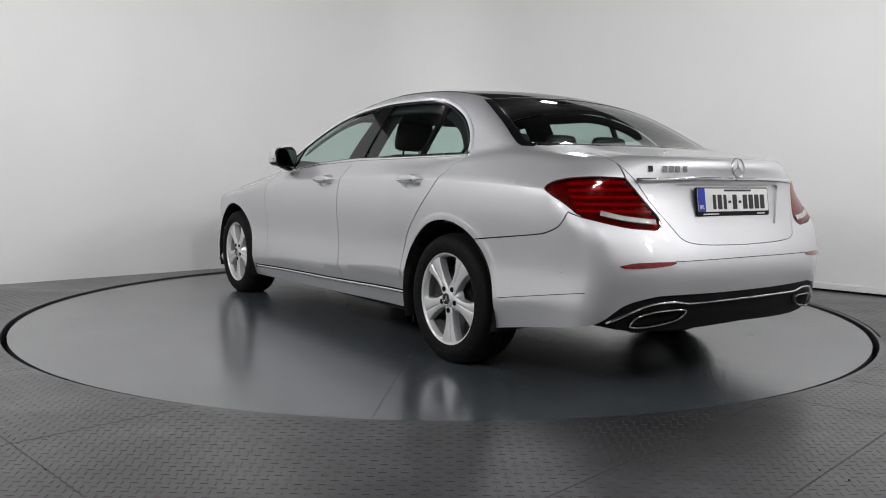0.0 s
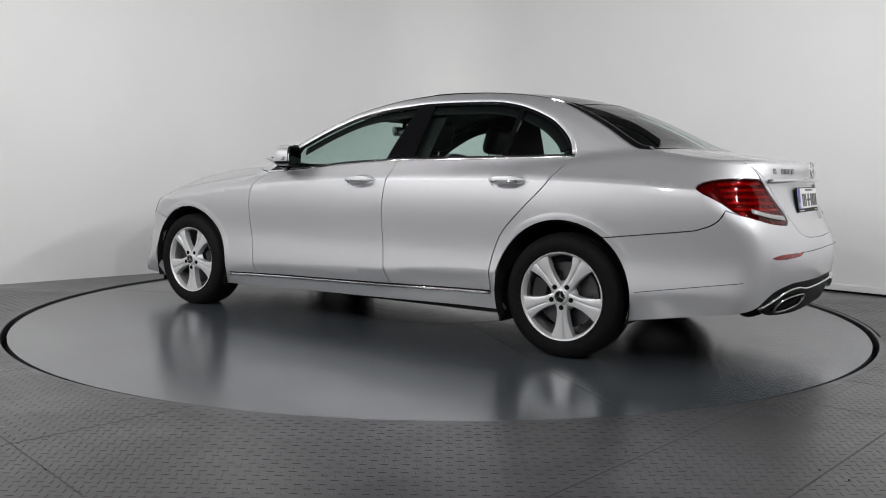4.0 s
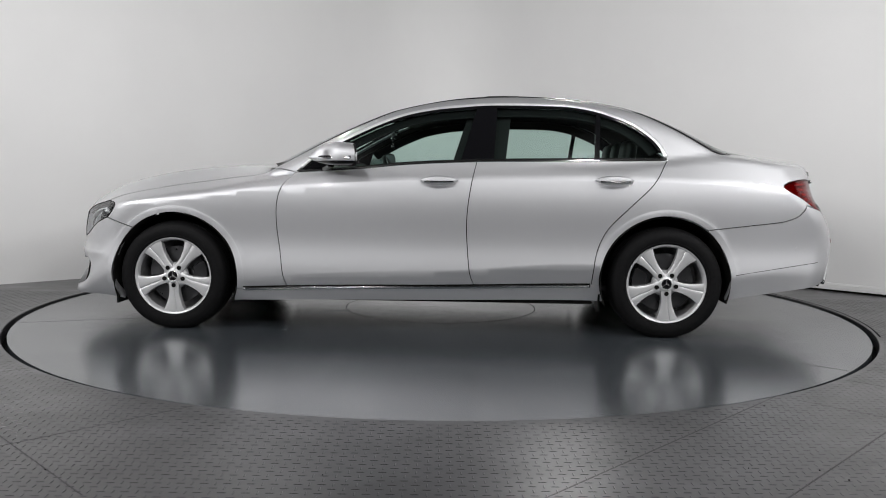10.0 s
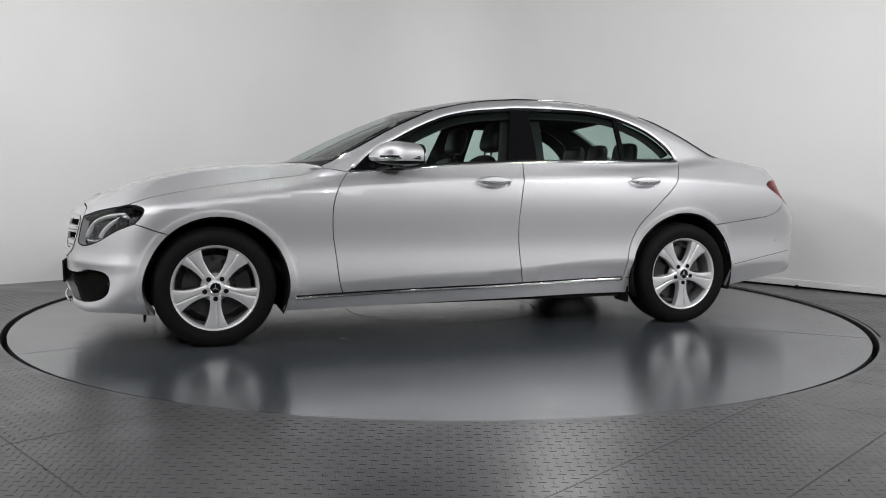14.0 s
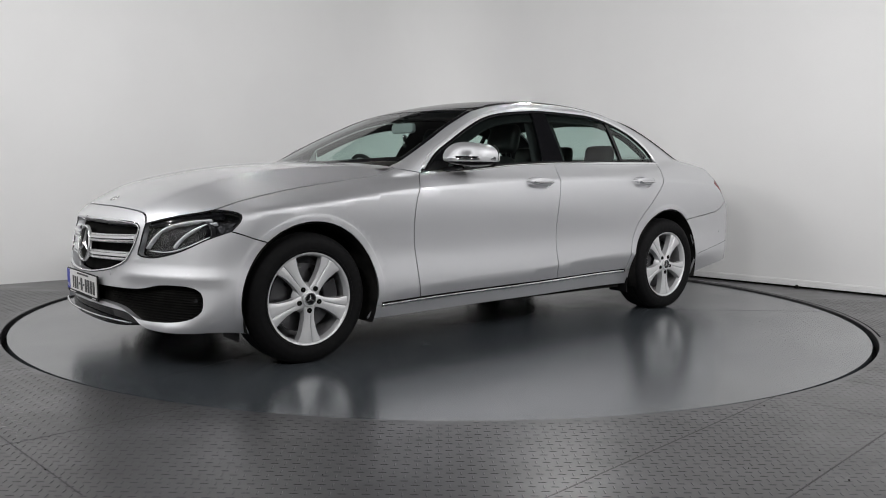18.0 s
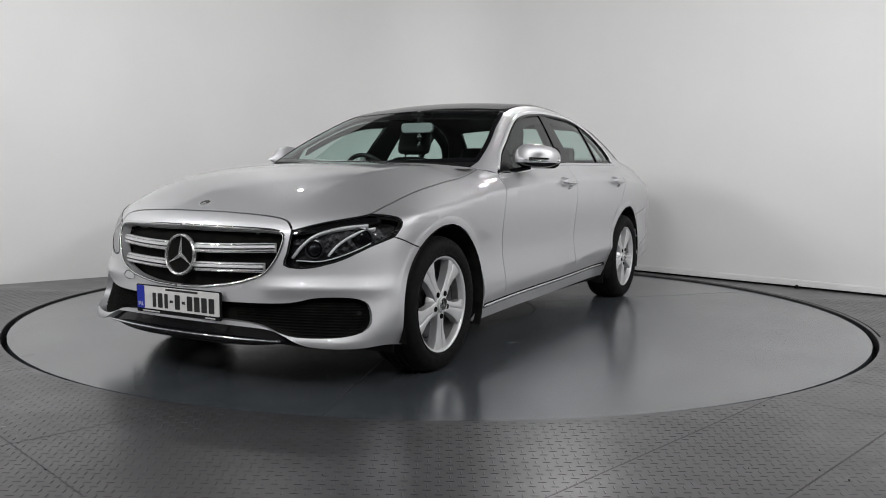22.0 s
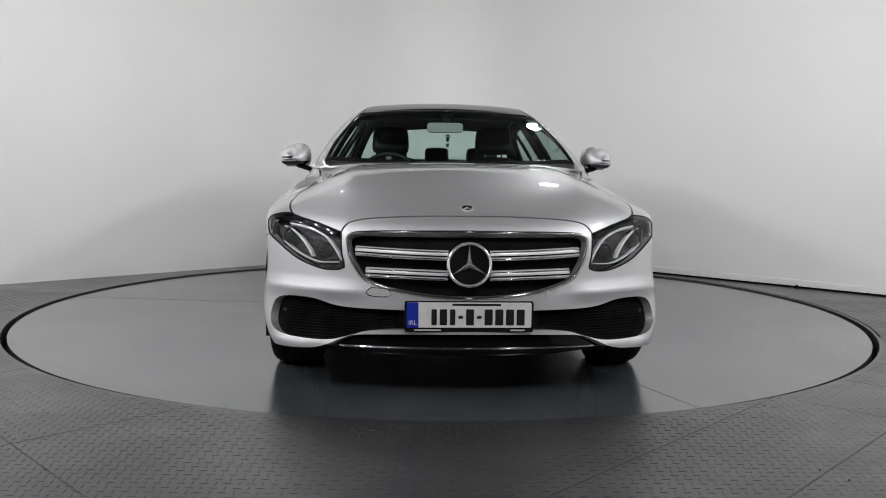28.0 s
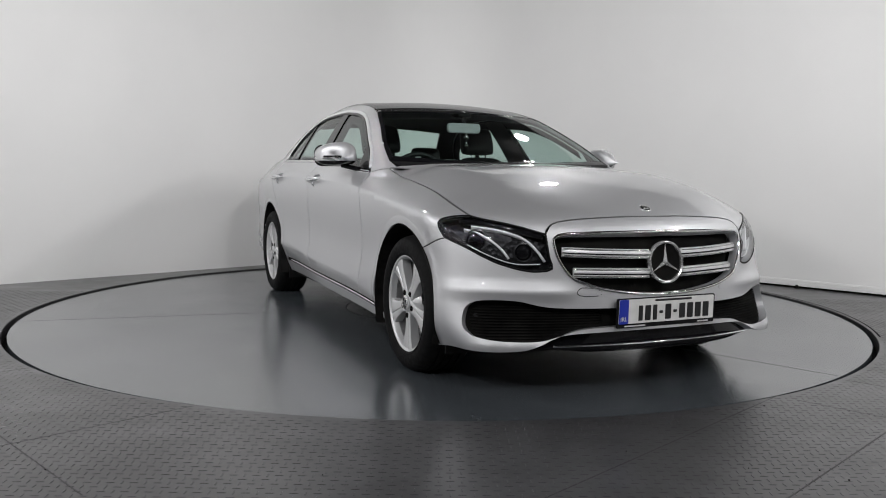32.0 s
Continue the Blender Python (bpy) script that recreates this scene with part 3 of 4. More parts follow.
lamp_low = curve("nose", [(2.13, .524, .676), (2.157, .52, .58), (2.17, .512, .532), (2.145, .56, .519), (2.108, .624, .524), (2.04, .715, .555), (1.955, .806, .611), (1.873, .865, .648)])
hood_back = curve("ring", [(.87, .742, .944), (.868, .705, .962), (.945, .45, .985), (1.02, .2, .989), (1.04, 0, .989)])
dlo_top = curve("ring", [(.735, .84, .942), (.60, .76, 1.046), (.454, .72, 1.125), (.274, .68, 1.224), (.097, .64, 1.298), (-.079, .62, 1.343), (-.253, .61, 1.364), (-.426, .60, 1.375), (-.766, .60, 1.375),
                        (-.934, .60, 1.362), (-1.10, .62, 1.326), (-1.268, .66, 1.26), (-1.368, .69, 1.187), (-1.44, .73, 1.111), (-1.476, .77, 1.022)])
screen_side = curve("ring", [(.80, .715, .99), (.58, .672, 1.1), (.387, .625, 1.204), (.13, .56, 1.318)])
screen_foot = curve("ring", [(1.015, 0, .985), (1.0, .2, .987), (.905, .49, .99), (.80, .715, .99)])
screen_head = curve("ring", [(.235, 0, 1.33), (.225, .2, 1.33), (.185, .42, 1.325), (.13, .56, 1.318)])
roof_side = curve("ring", [(.13, .56, 1.318), (-.1, .535, 1.38), (-.5, .52, 1.41), (-.9, .51, 1.405), (-1.32, .51, 1.33)])
glass_head = curve("ring", [(-1.335, 0, 1.362), (-1.345, .25, 1.352), (-1.32, .51, 1.33)])
glass_side = curve("ring", [(-1.32, .51, 1.33), (-1.585, .618, 1.223), (-1.74, .668, 1.13), (-1.80, .678, 1.095), (-1.845, .655, 1.085)])
glass_foot = curve("ring", [(-1.845, .655, 1.085), (-1.90, .58, 1.08), (-2.004, .34, 1.078), (-2.035, 0, 1.082)])
boot_side = curve("ring", [(-1.845, .655, 1.085), (-1.95, .62, 1.062), (-2.117, .61, 1.03), (-2.33, .625, .989)])
boot_lip = curve("tail", [(-2.33, .625, .989), (-2.40, .5, .995), (-2.47, .25, .998), (-2.49, 0, 1.0)])
boot_edge = curve("tail", [(-2.33, .625, .989), (-2.373, .555, .905), (-2.403, .495, .809), (-2.455, .43, .712), (-2.50, .385, .652), (-2.534, .27, .632), (-2.546, 0, .625)])
tail_out = curve("tail", [(-2.273, .772, .752), (-2.213, .805, .806), (-2.135, .823, .85), (-2.114, .829, .874), (-2.138, .808, .897), (-2.203, .765, .914), (-2.294, .688, .92), (-2.352, .594, .914)])
tail_in = curve("tail", [(-2.352, .594, .914), (-2.38, .533, .833), (-2.425, .478, .749), (-2.436, .474, .72), (-2.432, .50, .70), (-2.425, .54, .70), (-2.375, .64, .712), (-2.273, .772, .752)])
seam_r = curve("ring", [(-1.694, .902, .6185), (-2.09, .868, .665), (-2.17, .86, .682), (-2.225, .835, .702), (-2.258, .80, .727), (-2.273, .772, .752)])
quarter_back = curve("tail", [(-2.352, .594, .914), (-2.345, .605, .95), (-2.33, .625, .989)])

HANDLES = ((-.016, -.243, .888), (-1.036, -1.26, .895))
BOWLS = [curve("ring", [((x0 + x1) / 2 + .46 * (x0 - x1) * math.cos(a), .9, z - .006 + .042 * math.sin(a)) for a in np.linspace(0, 2 * math.pi, 21)], .01)[:-1] for x0, x1, z in HANDLES]
for mirror in (False, True):
    panel("front_fender", car, "ring", loop(door_f, sill_f, arch_f, seam_f, lamp_rear, hood_side, cowl_side), PAINT, mirror=mirror, h=.024, ridges=SIDE_FOLDS)
    panel("front_door", car, "ring", loop(door_f, sill_1, door_m, belt_1), PAINT, mirror=mirror, holes=[BOWLS[0]], ridges=SIDE_FOLDS)
    panel("rear_door", car, "ring", loop(door_m, sill_2, door_r, belt_2), PAINT, mirror=mirror, holes=[BOWLS[1]], ridges=SIDE_FOLDS)
    panel("quarter_panel", car, "ring", loop(door_r, sill_3, arch_r, seam_r, tail_out, quarter_back, boot_side, glass_side, roof_side, screen_side, hood_back[:3][::-1], cowl_side, dlo_top), PAINT, "silver quarter panel with the roof rail", mirror=mirror, h=.026, ridges=SIDE_FOLDS)
panel("bonnet", car, "ring", whole(loop(hood_front, lamp_top, hood_side, hood_back)), PAINT, gap=.0035, ridges=BONNET_FOLDS)
panel("windscreen", car, "ring", whole(loop(screen_foot, screen_side, screen_head)), GLASS, flange=.004)
panel("cowl", car, "ring", whole(loop(screen_foot, hood_back[3:])), BLACK, "black cowl under the windscreen", gap=.001)
panel("roof_panel", car, "ring", whole(loop(screen_head, roof_side, glass_head)), ROOF_GLASS, "black panoramic glass roof")
panel("rear_window", car, "ring", whole(loop(glass_head, glass_side, glass_foot)), GLASS, flange=.004)
boot = panel("boot_lid", car, "ring", whole(loop(glass_foot[::-1], boot_side, boot_lip)), PAINT, gap=.0002, flange=.004)

# front bumper with the grille opening and the air intakes
arch_f2 = curve("nose", arc(1.4555, .302, .382, 49.5, -21, 8))
lip = curve("nose", [(1.812, .905, .155), (1.95, .86, .176), (2.087, .643, .184), (2.134, .568, .2), (2.186, .506, .236), (2.217, .438, .254), (2.27, .2, .263), (2.283, 0, .264)])
grille_top = curve("nose", [(2.241, 0, .683), (2.2, .3, .679), (2.161, .45, .672), (2.15, .484, .66), (2.15, .492, .645), (2.158, .487, .61)])
grille_low = curve("nose", [(2.158, .487, .61), (2.175, .475, .565), (2.205, .434, .50), (2.225, .38, .474), (2.25, .306, .452), (2.275, .15, .43), (2.285, 0, .423)])
GRILLE = whole(loop(grille_top, grille_low))
intake_top = curve("nose", [(2.285, 0, .362), (2.269, .264, .362), (2.189, .525, .366), (2.12, .652, .391), (2.039, .775, .39), (2.004, .828, .365), (2.0, .843, .32)])
intake_low = curve("nose", [(2.0, .843, .32), (2.004, .84, .285), (2.028, .808, .253), (2.084, .717, .233), (2.159, .573, .231), (2.2, .49, .252), (2.231, .41, .277), (2.266, .266, .287), (2.285, 0, .288)])
INTAKE = whole(loop(intake_top, intake_low))
bumper = panel("front_bumper", car, "nose", whole(loop(hood_front, lamp_low, seam_f, arch_f2, lip)), PAINT, "silver front bumper with black air intakes", holes=[GRILLE, INTAKE], flange=.04, h=.025, gap=.003, ridges=[ARCH_FOLDS[0], flip(ARCH_FOLDS[0])])
panel("intake_mesh", bumper, "nose", INTAKE, GAP, "black plastic intake mesh", gap=-.004, offset=-.038, flange=0)
for z in np.linspace(.246, .380, 13):
    ys = np.linspace(.30, .84, 55)
    q = chart_of("nose", [(2.27 - .25 * (y / .8) ** 2.3, y, z) for y in ys])
    ys = ys[in_poly(q, inset(chart_of("nose", INTAKE), .008))]
    if len(ys) > 4:
        line = curve("nose", [(2.27 - .25 * (y / .8) ** 2.3, y, z) for y in np.linspace(ys[0], ys[-1], 6)], .03)
        for mirror in (False, True):
            strip("intake_rib", bumper, line - outward(line) * .034, .005, .003, GAP, mirror=mirror, sink=.004)
intake_bottom = curve("nose", [(2.134, .568, .2), (2.2, .3, .17), (2.235, 0, .168)])
panel("lower_intake", bumper, "nose", whole(loop(lip[::-1][:np.argmin(abs(lip[::-1][:, 1] - .568))], intake_bottom)), GLOSS_BLACK, "black lower intake", gap=-.004, offset=-.03, flange=0)
for s in (1, -1):
    line = curve("nose", [(2.256, 0, .211), (2.23, .25, .21), (2.172, .505, .209)])
    strip("trim_strip", bumper, line, .008, .006, CHROME, "thin chrome strip", mirror=s < 0)
    bm = tube([(1.99, .775, .325), (2.012, .79, .325)], .011, 12)
    if s < 0:
        bmesh.ops.scale(bm, vec=(1, -1, 1), verts=bm.verts)
    part("parking_sensor", bm, LAMP_DARK, bumper, "dark grey parking sensor")
    q = lift("nose", chart_of("nose", [(2.25, .33 * s, .43)]))[0]
    m = outward(q[None])[0]
    part("parking_sensor", tube([Vector(q) - Vector(m) * .01, Vector(q) + Vector(m) * .003], .011, 12), PAINT, bumper)
towing = curve("nose", [(2.203, -.392, .453), (2.22, -.36, .452), (2.232, -.325, .447), (2.238, -.315, .424), (2.228, -.35, .416), (2.205, -.40, .42), (2.198, -.41, .436), (2.203, -.392, .453)])
strip("towing_cover", bumper, towing, .003, .0015, GAP, "fine outline of the towing eye cover")

# grille: black mesh, chrome frame, slats and a round badge
grille = panel("grille", car, "nose", GRILLE, GAP, "black radiator grille with silver slats and a round badge", gap=-.004, offset=-.055, flange=0)
for s in (1, -1):
    strip("grille_frame", grille, loop(grille_top, grille_low), .012, .006, CHROME, "chrome grille frame", mirror=s < 0, shift=-.006)
    for z0, z1, y1 in ((.592, .604, .475), (.508, .515, .42)):
        line = curve("nose", [(2.25, .085, z0), (2.235, .25, z0 + .004), (2.19, y1, z1)])
        line = line - outward(line) * .022
        slat = strip("slat", grille, line, .042, .014, ALLOY, "silver grille slat", mirror=s < 0, sink=.012)
        strip("slat_edge", slat, line + outward(line) * .012 - np.array([0, 0, .015]), .006, .005, CHROME, mirror=s < 0)
        strip("slat_edge", slat, line + outward(line) * .011 + np.array([0, 0, .014]), .005, .004, CHROME, mirror=s < 0)
        strip("slat_groove", slat, line + outward(line) * .0135 - np.array([0, 0, .004]), .006, .001, GLOSS_BLACK, mirror=s < 0)


def badge(name, parent, at, facing, radius, back=None, label="round chrome badge"):
    """A ring with three blades, as one plain shape on a dark disc."""
    f = Vector(facing).normalized()
    m = Matrix.Translation(at) @ f.to_track_quat("Z", "Y").to_matrix().to_4x4()
    r = radius
    bm = turned([(r * .86, 0), (r * .87, r * .13), (r * .93, r * .17), (r * .99, r * .12), (r, 0), (r * .86, 0)], 40)
    for k in range(3):
        a = math.pi / 2 + k * 2 * math.pi / 3
        u, w = Vector((math.cos(a), math.sin(a), 0)), Vector((-math.sin(a), math.cos(a), 0))
        c, tip = bm.verts.new((0, 0, r * .2)), bm.verts.new(u * r * .9 + Vector((0, 0, r * .08)))
        b1, b2 = bm.verts.new(u * r * .06 + w * r * .105 + Vector((0, 0, r * .04))), bm.verts.new(u * r * .06 - w * r * .105 + Vector((0, 0, r * .04)))
        for face in ((c, b1, tip), (c, tip, b2)):
            bm.faces.new(face)
    bm.transform(m)
    ob = part(name, bm, BADGE, parent, label, smooth=25)
    if back:
        part("badge_back", turned([(.001, r * .02), (r * .88, r * .02), (r * .88, -r * .3)], 32, m), back, ob)
    return ob


badge("badge", grille, (2.268, 0, .553), (1, 0, .12), .094, GAP)
q = lift("ring", chart_of("ring", [(2.12, 0, .79)]))[0]
badge("bonnet_badge", car, Vector(q), outward(q[None])[0], .026, GAP, "dark round badge with a chrome ring")


# headlamps
def headlamp(mirror):
    lamp_loop = loop(lamp_top, lamp_rear[::-1], lamp_low)
    body = panel("headlamp", car, "nose", lamp_loop, FACET, "clear headlamp with a dark housing", mirror=mirror, offset=-.05, flange=0, gap=.003)
    panel("lens", body, "nose", lamp_loop, LENS, "clear lamp lens", mirror=mirror, gap=.003, flange=.01)
    strip("lens_seal", body, np.vstack([lamp_loop, lamp_loop[:1]]), .007, .002, BLACK, mirror=mirror)
    for pts, w in (([(1.925, .775, .715), (2.01, .69, .700), (2.07, .605, .665), (2.12, .563, .613), (2.15, .535, .56)], .011),
                   ([(1.91, .80, .70), (1.955, .76, .685), (2.005, .71, .645), (2.04, .675, .603), (2.06, .66, .57)], .010),
                   ([(2.145, .555, .55), (2.09, .64, .548), (2.03, .72, .575), (1.94, .81, .63)], .005)):
        line = curve("nose", pts)
        line = line - outward(line) * .03
        strip("light_guide", body, line, w, .008, WHITE_GUIDE, "white light guide", mirror=mirror, sink=.015)
    dark = curve("nose", [(2.125, .535, .668), (2.05, .63, .700), (1.95, .735, .727), (1.88, .81, .732)])
    strip("brow", body, dark - outward(dark) * .02, .022, .01, GLOSS_BLACK, "black brow", mirror=mirror, sink=.02)
    for at, r in (((1.968, .775, .65), .046), ((2.092, .61, .602), .036)):
        p = lift("nose", chart_of("nose", [at]))[0]
        p = p - outward(p[None])[0] * .045
        if mirror:
            p = flip(p)
        m = Matrix.Translation(p) @ Vector((1, (-.35 if mirror else .35), .05)).to_track_quat("Z", "Y").to_matrix().to_4x4()
        ring = part("projector", turned([(r * 1.12, -.02), (r * 1.15, .008), (r * 1.0, .01), (r * .96, -.004)], 28, m), LAMP_DARK, body)
        part("projector_lens", turned([(r * .96, -.004), (r * .9, .006), (r * .7, .014), (r * .4, .019), (.0005, .021)], 28, m), GLOSS_BLACK, ring, "dark projector lens")


headlamp(False)
headlamp(True)

# sills, undertray and wheel wells
arch_f0 = curve("ring", arc(1.4555, .302, .382, 191.47, 203.94, 3))
arch_r0 = curve("ring", arc(-1.463, .312, .384, -5.83, -23.32, 3))
sill_bottom = curve("ring", [(1.1064, .89, .147), (.6, .89, .15), (0, .89, .154), (-.6, .89, .157), (-1.1104, .89, .16)])
for mirror in (False, True):
    sill = panel("sill", car, "ring", loop(sill_f[::-1], sill_1, sill_2, sill_3, arch_r0, sill_bottom, arch_f0), PAINT, "silver side sill", mirror=mirror, gap=.001)
    chrome_line = curve("ring", [(1.04, .92, .229), (.4, .92, .241), (-.344, .91, .255), (-1.03, .91, .27)])
    strip("sill_strip", sill, chrome_line, .019, .008, CHROME, "chrome sill strip", mirror=mirror, shift=.004)
    strip("sill_seal", sill, chrome_line, .007, .003, GAP, "dark line above the sill strip", mirror=mirror, shift=-.0095)
    s = -1 if mirror else 1
    for cx, cz, a0, a1 in ((1.4555, .302, -21, 204), (-1.463, .312, -23, 199)):
        bm = bmesh.new()
        rows = []
        for i in range(29):
            a = radians(a0 + (a1 - a0) * i / 28)
            r = .3785
            yo = float(HALF_WIDTH(cx + r * math.cos(a))) - .006
            rows.append([bm.verts.new((cx + r * math.cos(a), s * y, cz + r * math.sin(a))) for y in (yo, yo - .05, .55)])
        for a, b in zip(rows, rows[1:]):
            for j in range(2):
                bm.faces.new((a[j], b[j], b[j + 1], a[j + 1]))
        bm.faces.new([r[2] for r in rows])
        part("wheel_arch_liner", bm, UNDER, car, "black wheel arch liner")
        part("mud_flap", box(cx + .372, cx + .384, min(s * .70, s * .85), max(s * .70, s * .85), .125, .25), BLACK, car)
part("underbody", box(-1.05, 1.05, -.80, .80, .16, .22), UNDER, car, "dark underbody")
part("underbody", box(1.85, 2.08, -.62, .62, .16, .20), UNDER, car)
part("underbody", box(-2.40, -1.86, -.66, .66, .27, .33), UNDER, car)
part("subframe", box(1.05, 1.86, -.55, .55, .17, .34), UNDER, car)
part("subframe", box(-1.86, -1.05, -.55, .55, .23, .38), UNDER, car)

# rear bumper, diffuser, exhausts
arch_r2 = curve("tail", arc(-1.463, .312, .384, 127, 194, 8))
rear_low = curve("tail", [(-1.836, .90, .205), (-2.1, .88, .247), (-2.36, .83, .290), (-2.435, .782, .318), (-2.494, .707, .384), (-2.538, .587, .416), (-2.562, .474, .422), (-2.58, .2, .42), (-2.585, 0, .419)])
rear_bumper = panel("rear_bumper", car, "tail", whole(loop(boot_edge[::-1], quarter_back[::-1], tail_in, seam_r[::-1], arch_r2, rear_low)), PAINT, "silver rear bumper", h=.026, ridges=[SILL_FOLD, flip(SILL_FOLD), ARCH_FOLDS[1], flip(ARCH_FOLDS[1])])
diff_top = rear_low[np.argmin(abs(rear_low[:, 0] + 2.43) + (rear_low[:, 2] < .31)):]
diff_low = curve("tail", [tuple(diff_top[0]), (-2.45, .68, .275), (-2.50, .5, .262), (-2.526, .308, .262), (-2.54, 0, .268)])
panel("diffuser", rear_bumper, "tail", whole(loop(diff_low[::-1], diff_top)), BLACK, "black diffuser", gap=-.003, offset=-.012, flange=.03)
for s in (1, -1):
    m = s < 0
    strip("diffuser_trim", rear_bumper, curve("tail", [(-2.445, .772, .312), (-2.50, .69, .352), (-2.53, .59, .388), (-2.555, .47, .396), (-2.565, .40, .385), (-2.578, .2, .385), (-2.58, 0, .385)]), .010, .008, CHROME, "chrome diffuser trim", mirror=m)
    pipe = curve("tail", [(-2.475, .665, .302), (-2.495, .645, .335), (-2.525, .57, .356), (-2.552, .425, .361), (-2.553, .41, .345), (-2.535, .45, .316), (-2.505, .56, .296), (-2.48, .65, .292), (-2.475, .665, .302)], .012)
    ex = strip("exhaust_tip", rear_bumper, pipe, .009, .012, DARK_CHROME, "chrome exhaust tip", mirror=m, sink=.03)
    panel("exhaust_mouth", ex, "tail", pipe[:-1], GAP, "dark exhaust mouth", mirror=m, gap=.002, offset=-.006, flange=0)
    refl = curve("tail", [(-2.49, .743, .553), (-2.512, .667, .565), (-2.559, .486, .566), (-2.561, .51, .552), (-2.53, .64, .543), (-2.503, .725, .544), (-2.49, .743, .553)], .012)
    panel("rear_reflector", rear_bumper, "tail", refl[:-1], DEEP_RED, "slim red reflector", mirror=m, gap=0, offset=.003, flange=.008)
    strip("seam", rear_bumper, curve("tail", [(-2.559, .486, .567), (-2.585, .25, .569), (-2.592, 0, .57)]), .003, .0008, GAP, mirror=m)
    # thin dark strip that paints the shade along the lower crease
    strip("crease_shade", rear_bumper, curve("tail", [(-1.868, .898, .358), (-2.1, .875, .395), (-2.371, .829, .436)]), .003, .0008, GAP, mirror=m)
    p = lift("tail", [chart_of("tail", [(-2.25, .86, .515)])[0]])[0]
    n = outward(p[None])[0]
    if m:
        p, n = flip(p), flip(n)
    part("parking_sensor", tube([Vector(p) - Vector(n) * .01, Vector(p) + Vector(n) * .003], .011, 12), PAINT, rear_bumper)

for y0, y1 in ((.14, .46), (-.46, -.14)):
    part("silencer", tube([(-2.3, y0, .285), (-2.3, y0 + .04, .28), (-2.3, y1 - .04, .28), (-2.3, y1, .285)], .062, 16), UNDER, car, "dark exhaust silencer under the bumper", smooth=60)

# boot face with the number plate's recess
recess = whole(curve("tail", [(-2.452, 0, .893), (-2.44, .25, .893), (-2.425, .365, .89), (-2.428, .375, .865), (-2.45, .33, .78), (-2.475, .285, .718), (-2.48, .25, .709), (-2.495, 0, .706)]))
face = panel("boot_face", boot, "tail", whole(loop(boot_lip[::-1], boot_edge)), PAINT, holes=[recess], flange=.014, gap=.0004)
panel("plate_recess", face, "tail", recess, PAINT, gap=-.002, offset=-.012, flange=0)
for s in (1, -1):
    strip("boot_trim", boot, curve("tail", [(-2.462, 0, .917), (-2.44, .3, .915), (-2.385, .53, .908), (-2.375, .552, .905)]), .02, .016, CHROME, "chrome boot strip", mirror=s < 0)
badge("boot_badge", boot, (-2.485, 0, .968), (-1, 0, .12), .047)


# tail lamps
def tail_lamp(mirror):
    outline = loop(tail_out, tail_in)
    body = panel("tail_lamp", car, "tail", outline, DEEP_RED, "red tail lamp with a clear strip", mirror=mirror, offset=-.016, flange=0)
    panel("lens", body, "tail", outline, RED_LENS, "red lamp lens", mirror=mirror, flange=.012)
    for k, (z0, z1) in enumerate(((.895, .897), (.866, .868), (.838, .836), (.81, .805), (.782, .776))):
        ya, yb = (.595, .745) if k == 0 else (.575 - .02 * k, .75 - .014 * k)
        line = curve("tail", [(-2.36 - .01 * k, ya, z1), (-2.28, (ya + yb) / 2, (z0 + z1) / 2), (-2.16, yb, z0)])
        line = line - outward(line) * .012
        strip("light_bar", body, line, .016, .006, RED, mirror=mirror)
    line = curve("tail", [(-2.43, .50, .727), (-2.40, .56, .733), (-2.36, .635, .745), (-2.305, .70, .765)])
    strip("clear_strip", body, line + outward(line) * .001 + np.array([0, 0, .004]), .024, .0015, CLEAR_STRIP, "clear ribbed strip", mirror=mirror)


tail_lamp(False)
tail_lamp(True)


# number plates: the characters are plain bars
def number_plate(name, at, facing, w=.53, h=.128):
    f = Vector(facing).normalized()
    m = Matrix.Translation(at) @ f.to_track_quat("Z", "Y").to_matrix().to_4x4()
    holder = part(name, prism(rounded(w, h, .008), .008, m), BLACK, car, "white number plate with a blue band in a black holder", bevel=.002)
    part("plate", prism(rounded(w - .018, .104, .006), .003, m @ pose(0, .007, .008)), PLATE_WHITE, holder, "white plate")
    part("blue_band", prism(rounded(.048, .104, .005), .0012, m @ pose(-w / 2 + .033, .007, .0108)), PLATE_BLUE, holder, "blue band")
    x = -.155
    for bar, gap_after in ((.022, .012), (.03, .012), (.022, .012), (.02, .012), (.032, .012), (.02, .012), (.033, .011), (.033, .011), (.033, .011), (.033, .01)):
        tall = .012 if bar == .02 else .066
        part("character", prism(rounded(bar, tall, .004), .0008, m @ pose(x + bar / 2, -.002, .0112)), INK, holder)
        x += bar + gap_after
    part("caption_bar", prism(rounded(.2, .009, .002), .0008, m @ pose(.03, .05, .0112)), INK, holder)
    part("dealer_bar", prism(rounded(.11, .006, .002), .0008, m @ pose(-.17, -.056, .0085)), GREY_PRINT, holder)
    part("dealer_bar", prism(rounded(.06, .006, .002), .0008, m @ pose(.2, -.056, .0085)), GREY_PRINT, holder)
    txt = bpy.data.curves.new("country_code", "FONT")
    txt.body, txt.size, txt.align_x, txt.extrude = "IRL", .026, "CENTER", .0004
    txt.materials.append(PLATE_WHITE)
    ob = under(new("country_code", txt), holder)
    ob.matrix_local = m @ pose(-w / 2 + .033, -.033, .0125)


number_plate("number_plate", (2.287, 0, .343), (1, 0, -.02))
number_plate("number_plate", (-2.466, 0, .814), (-1, 0, .14))
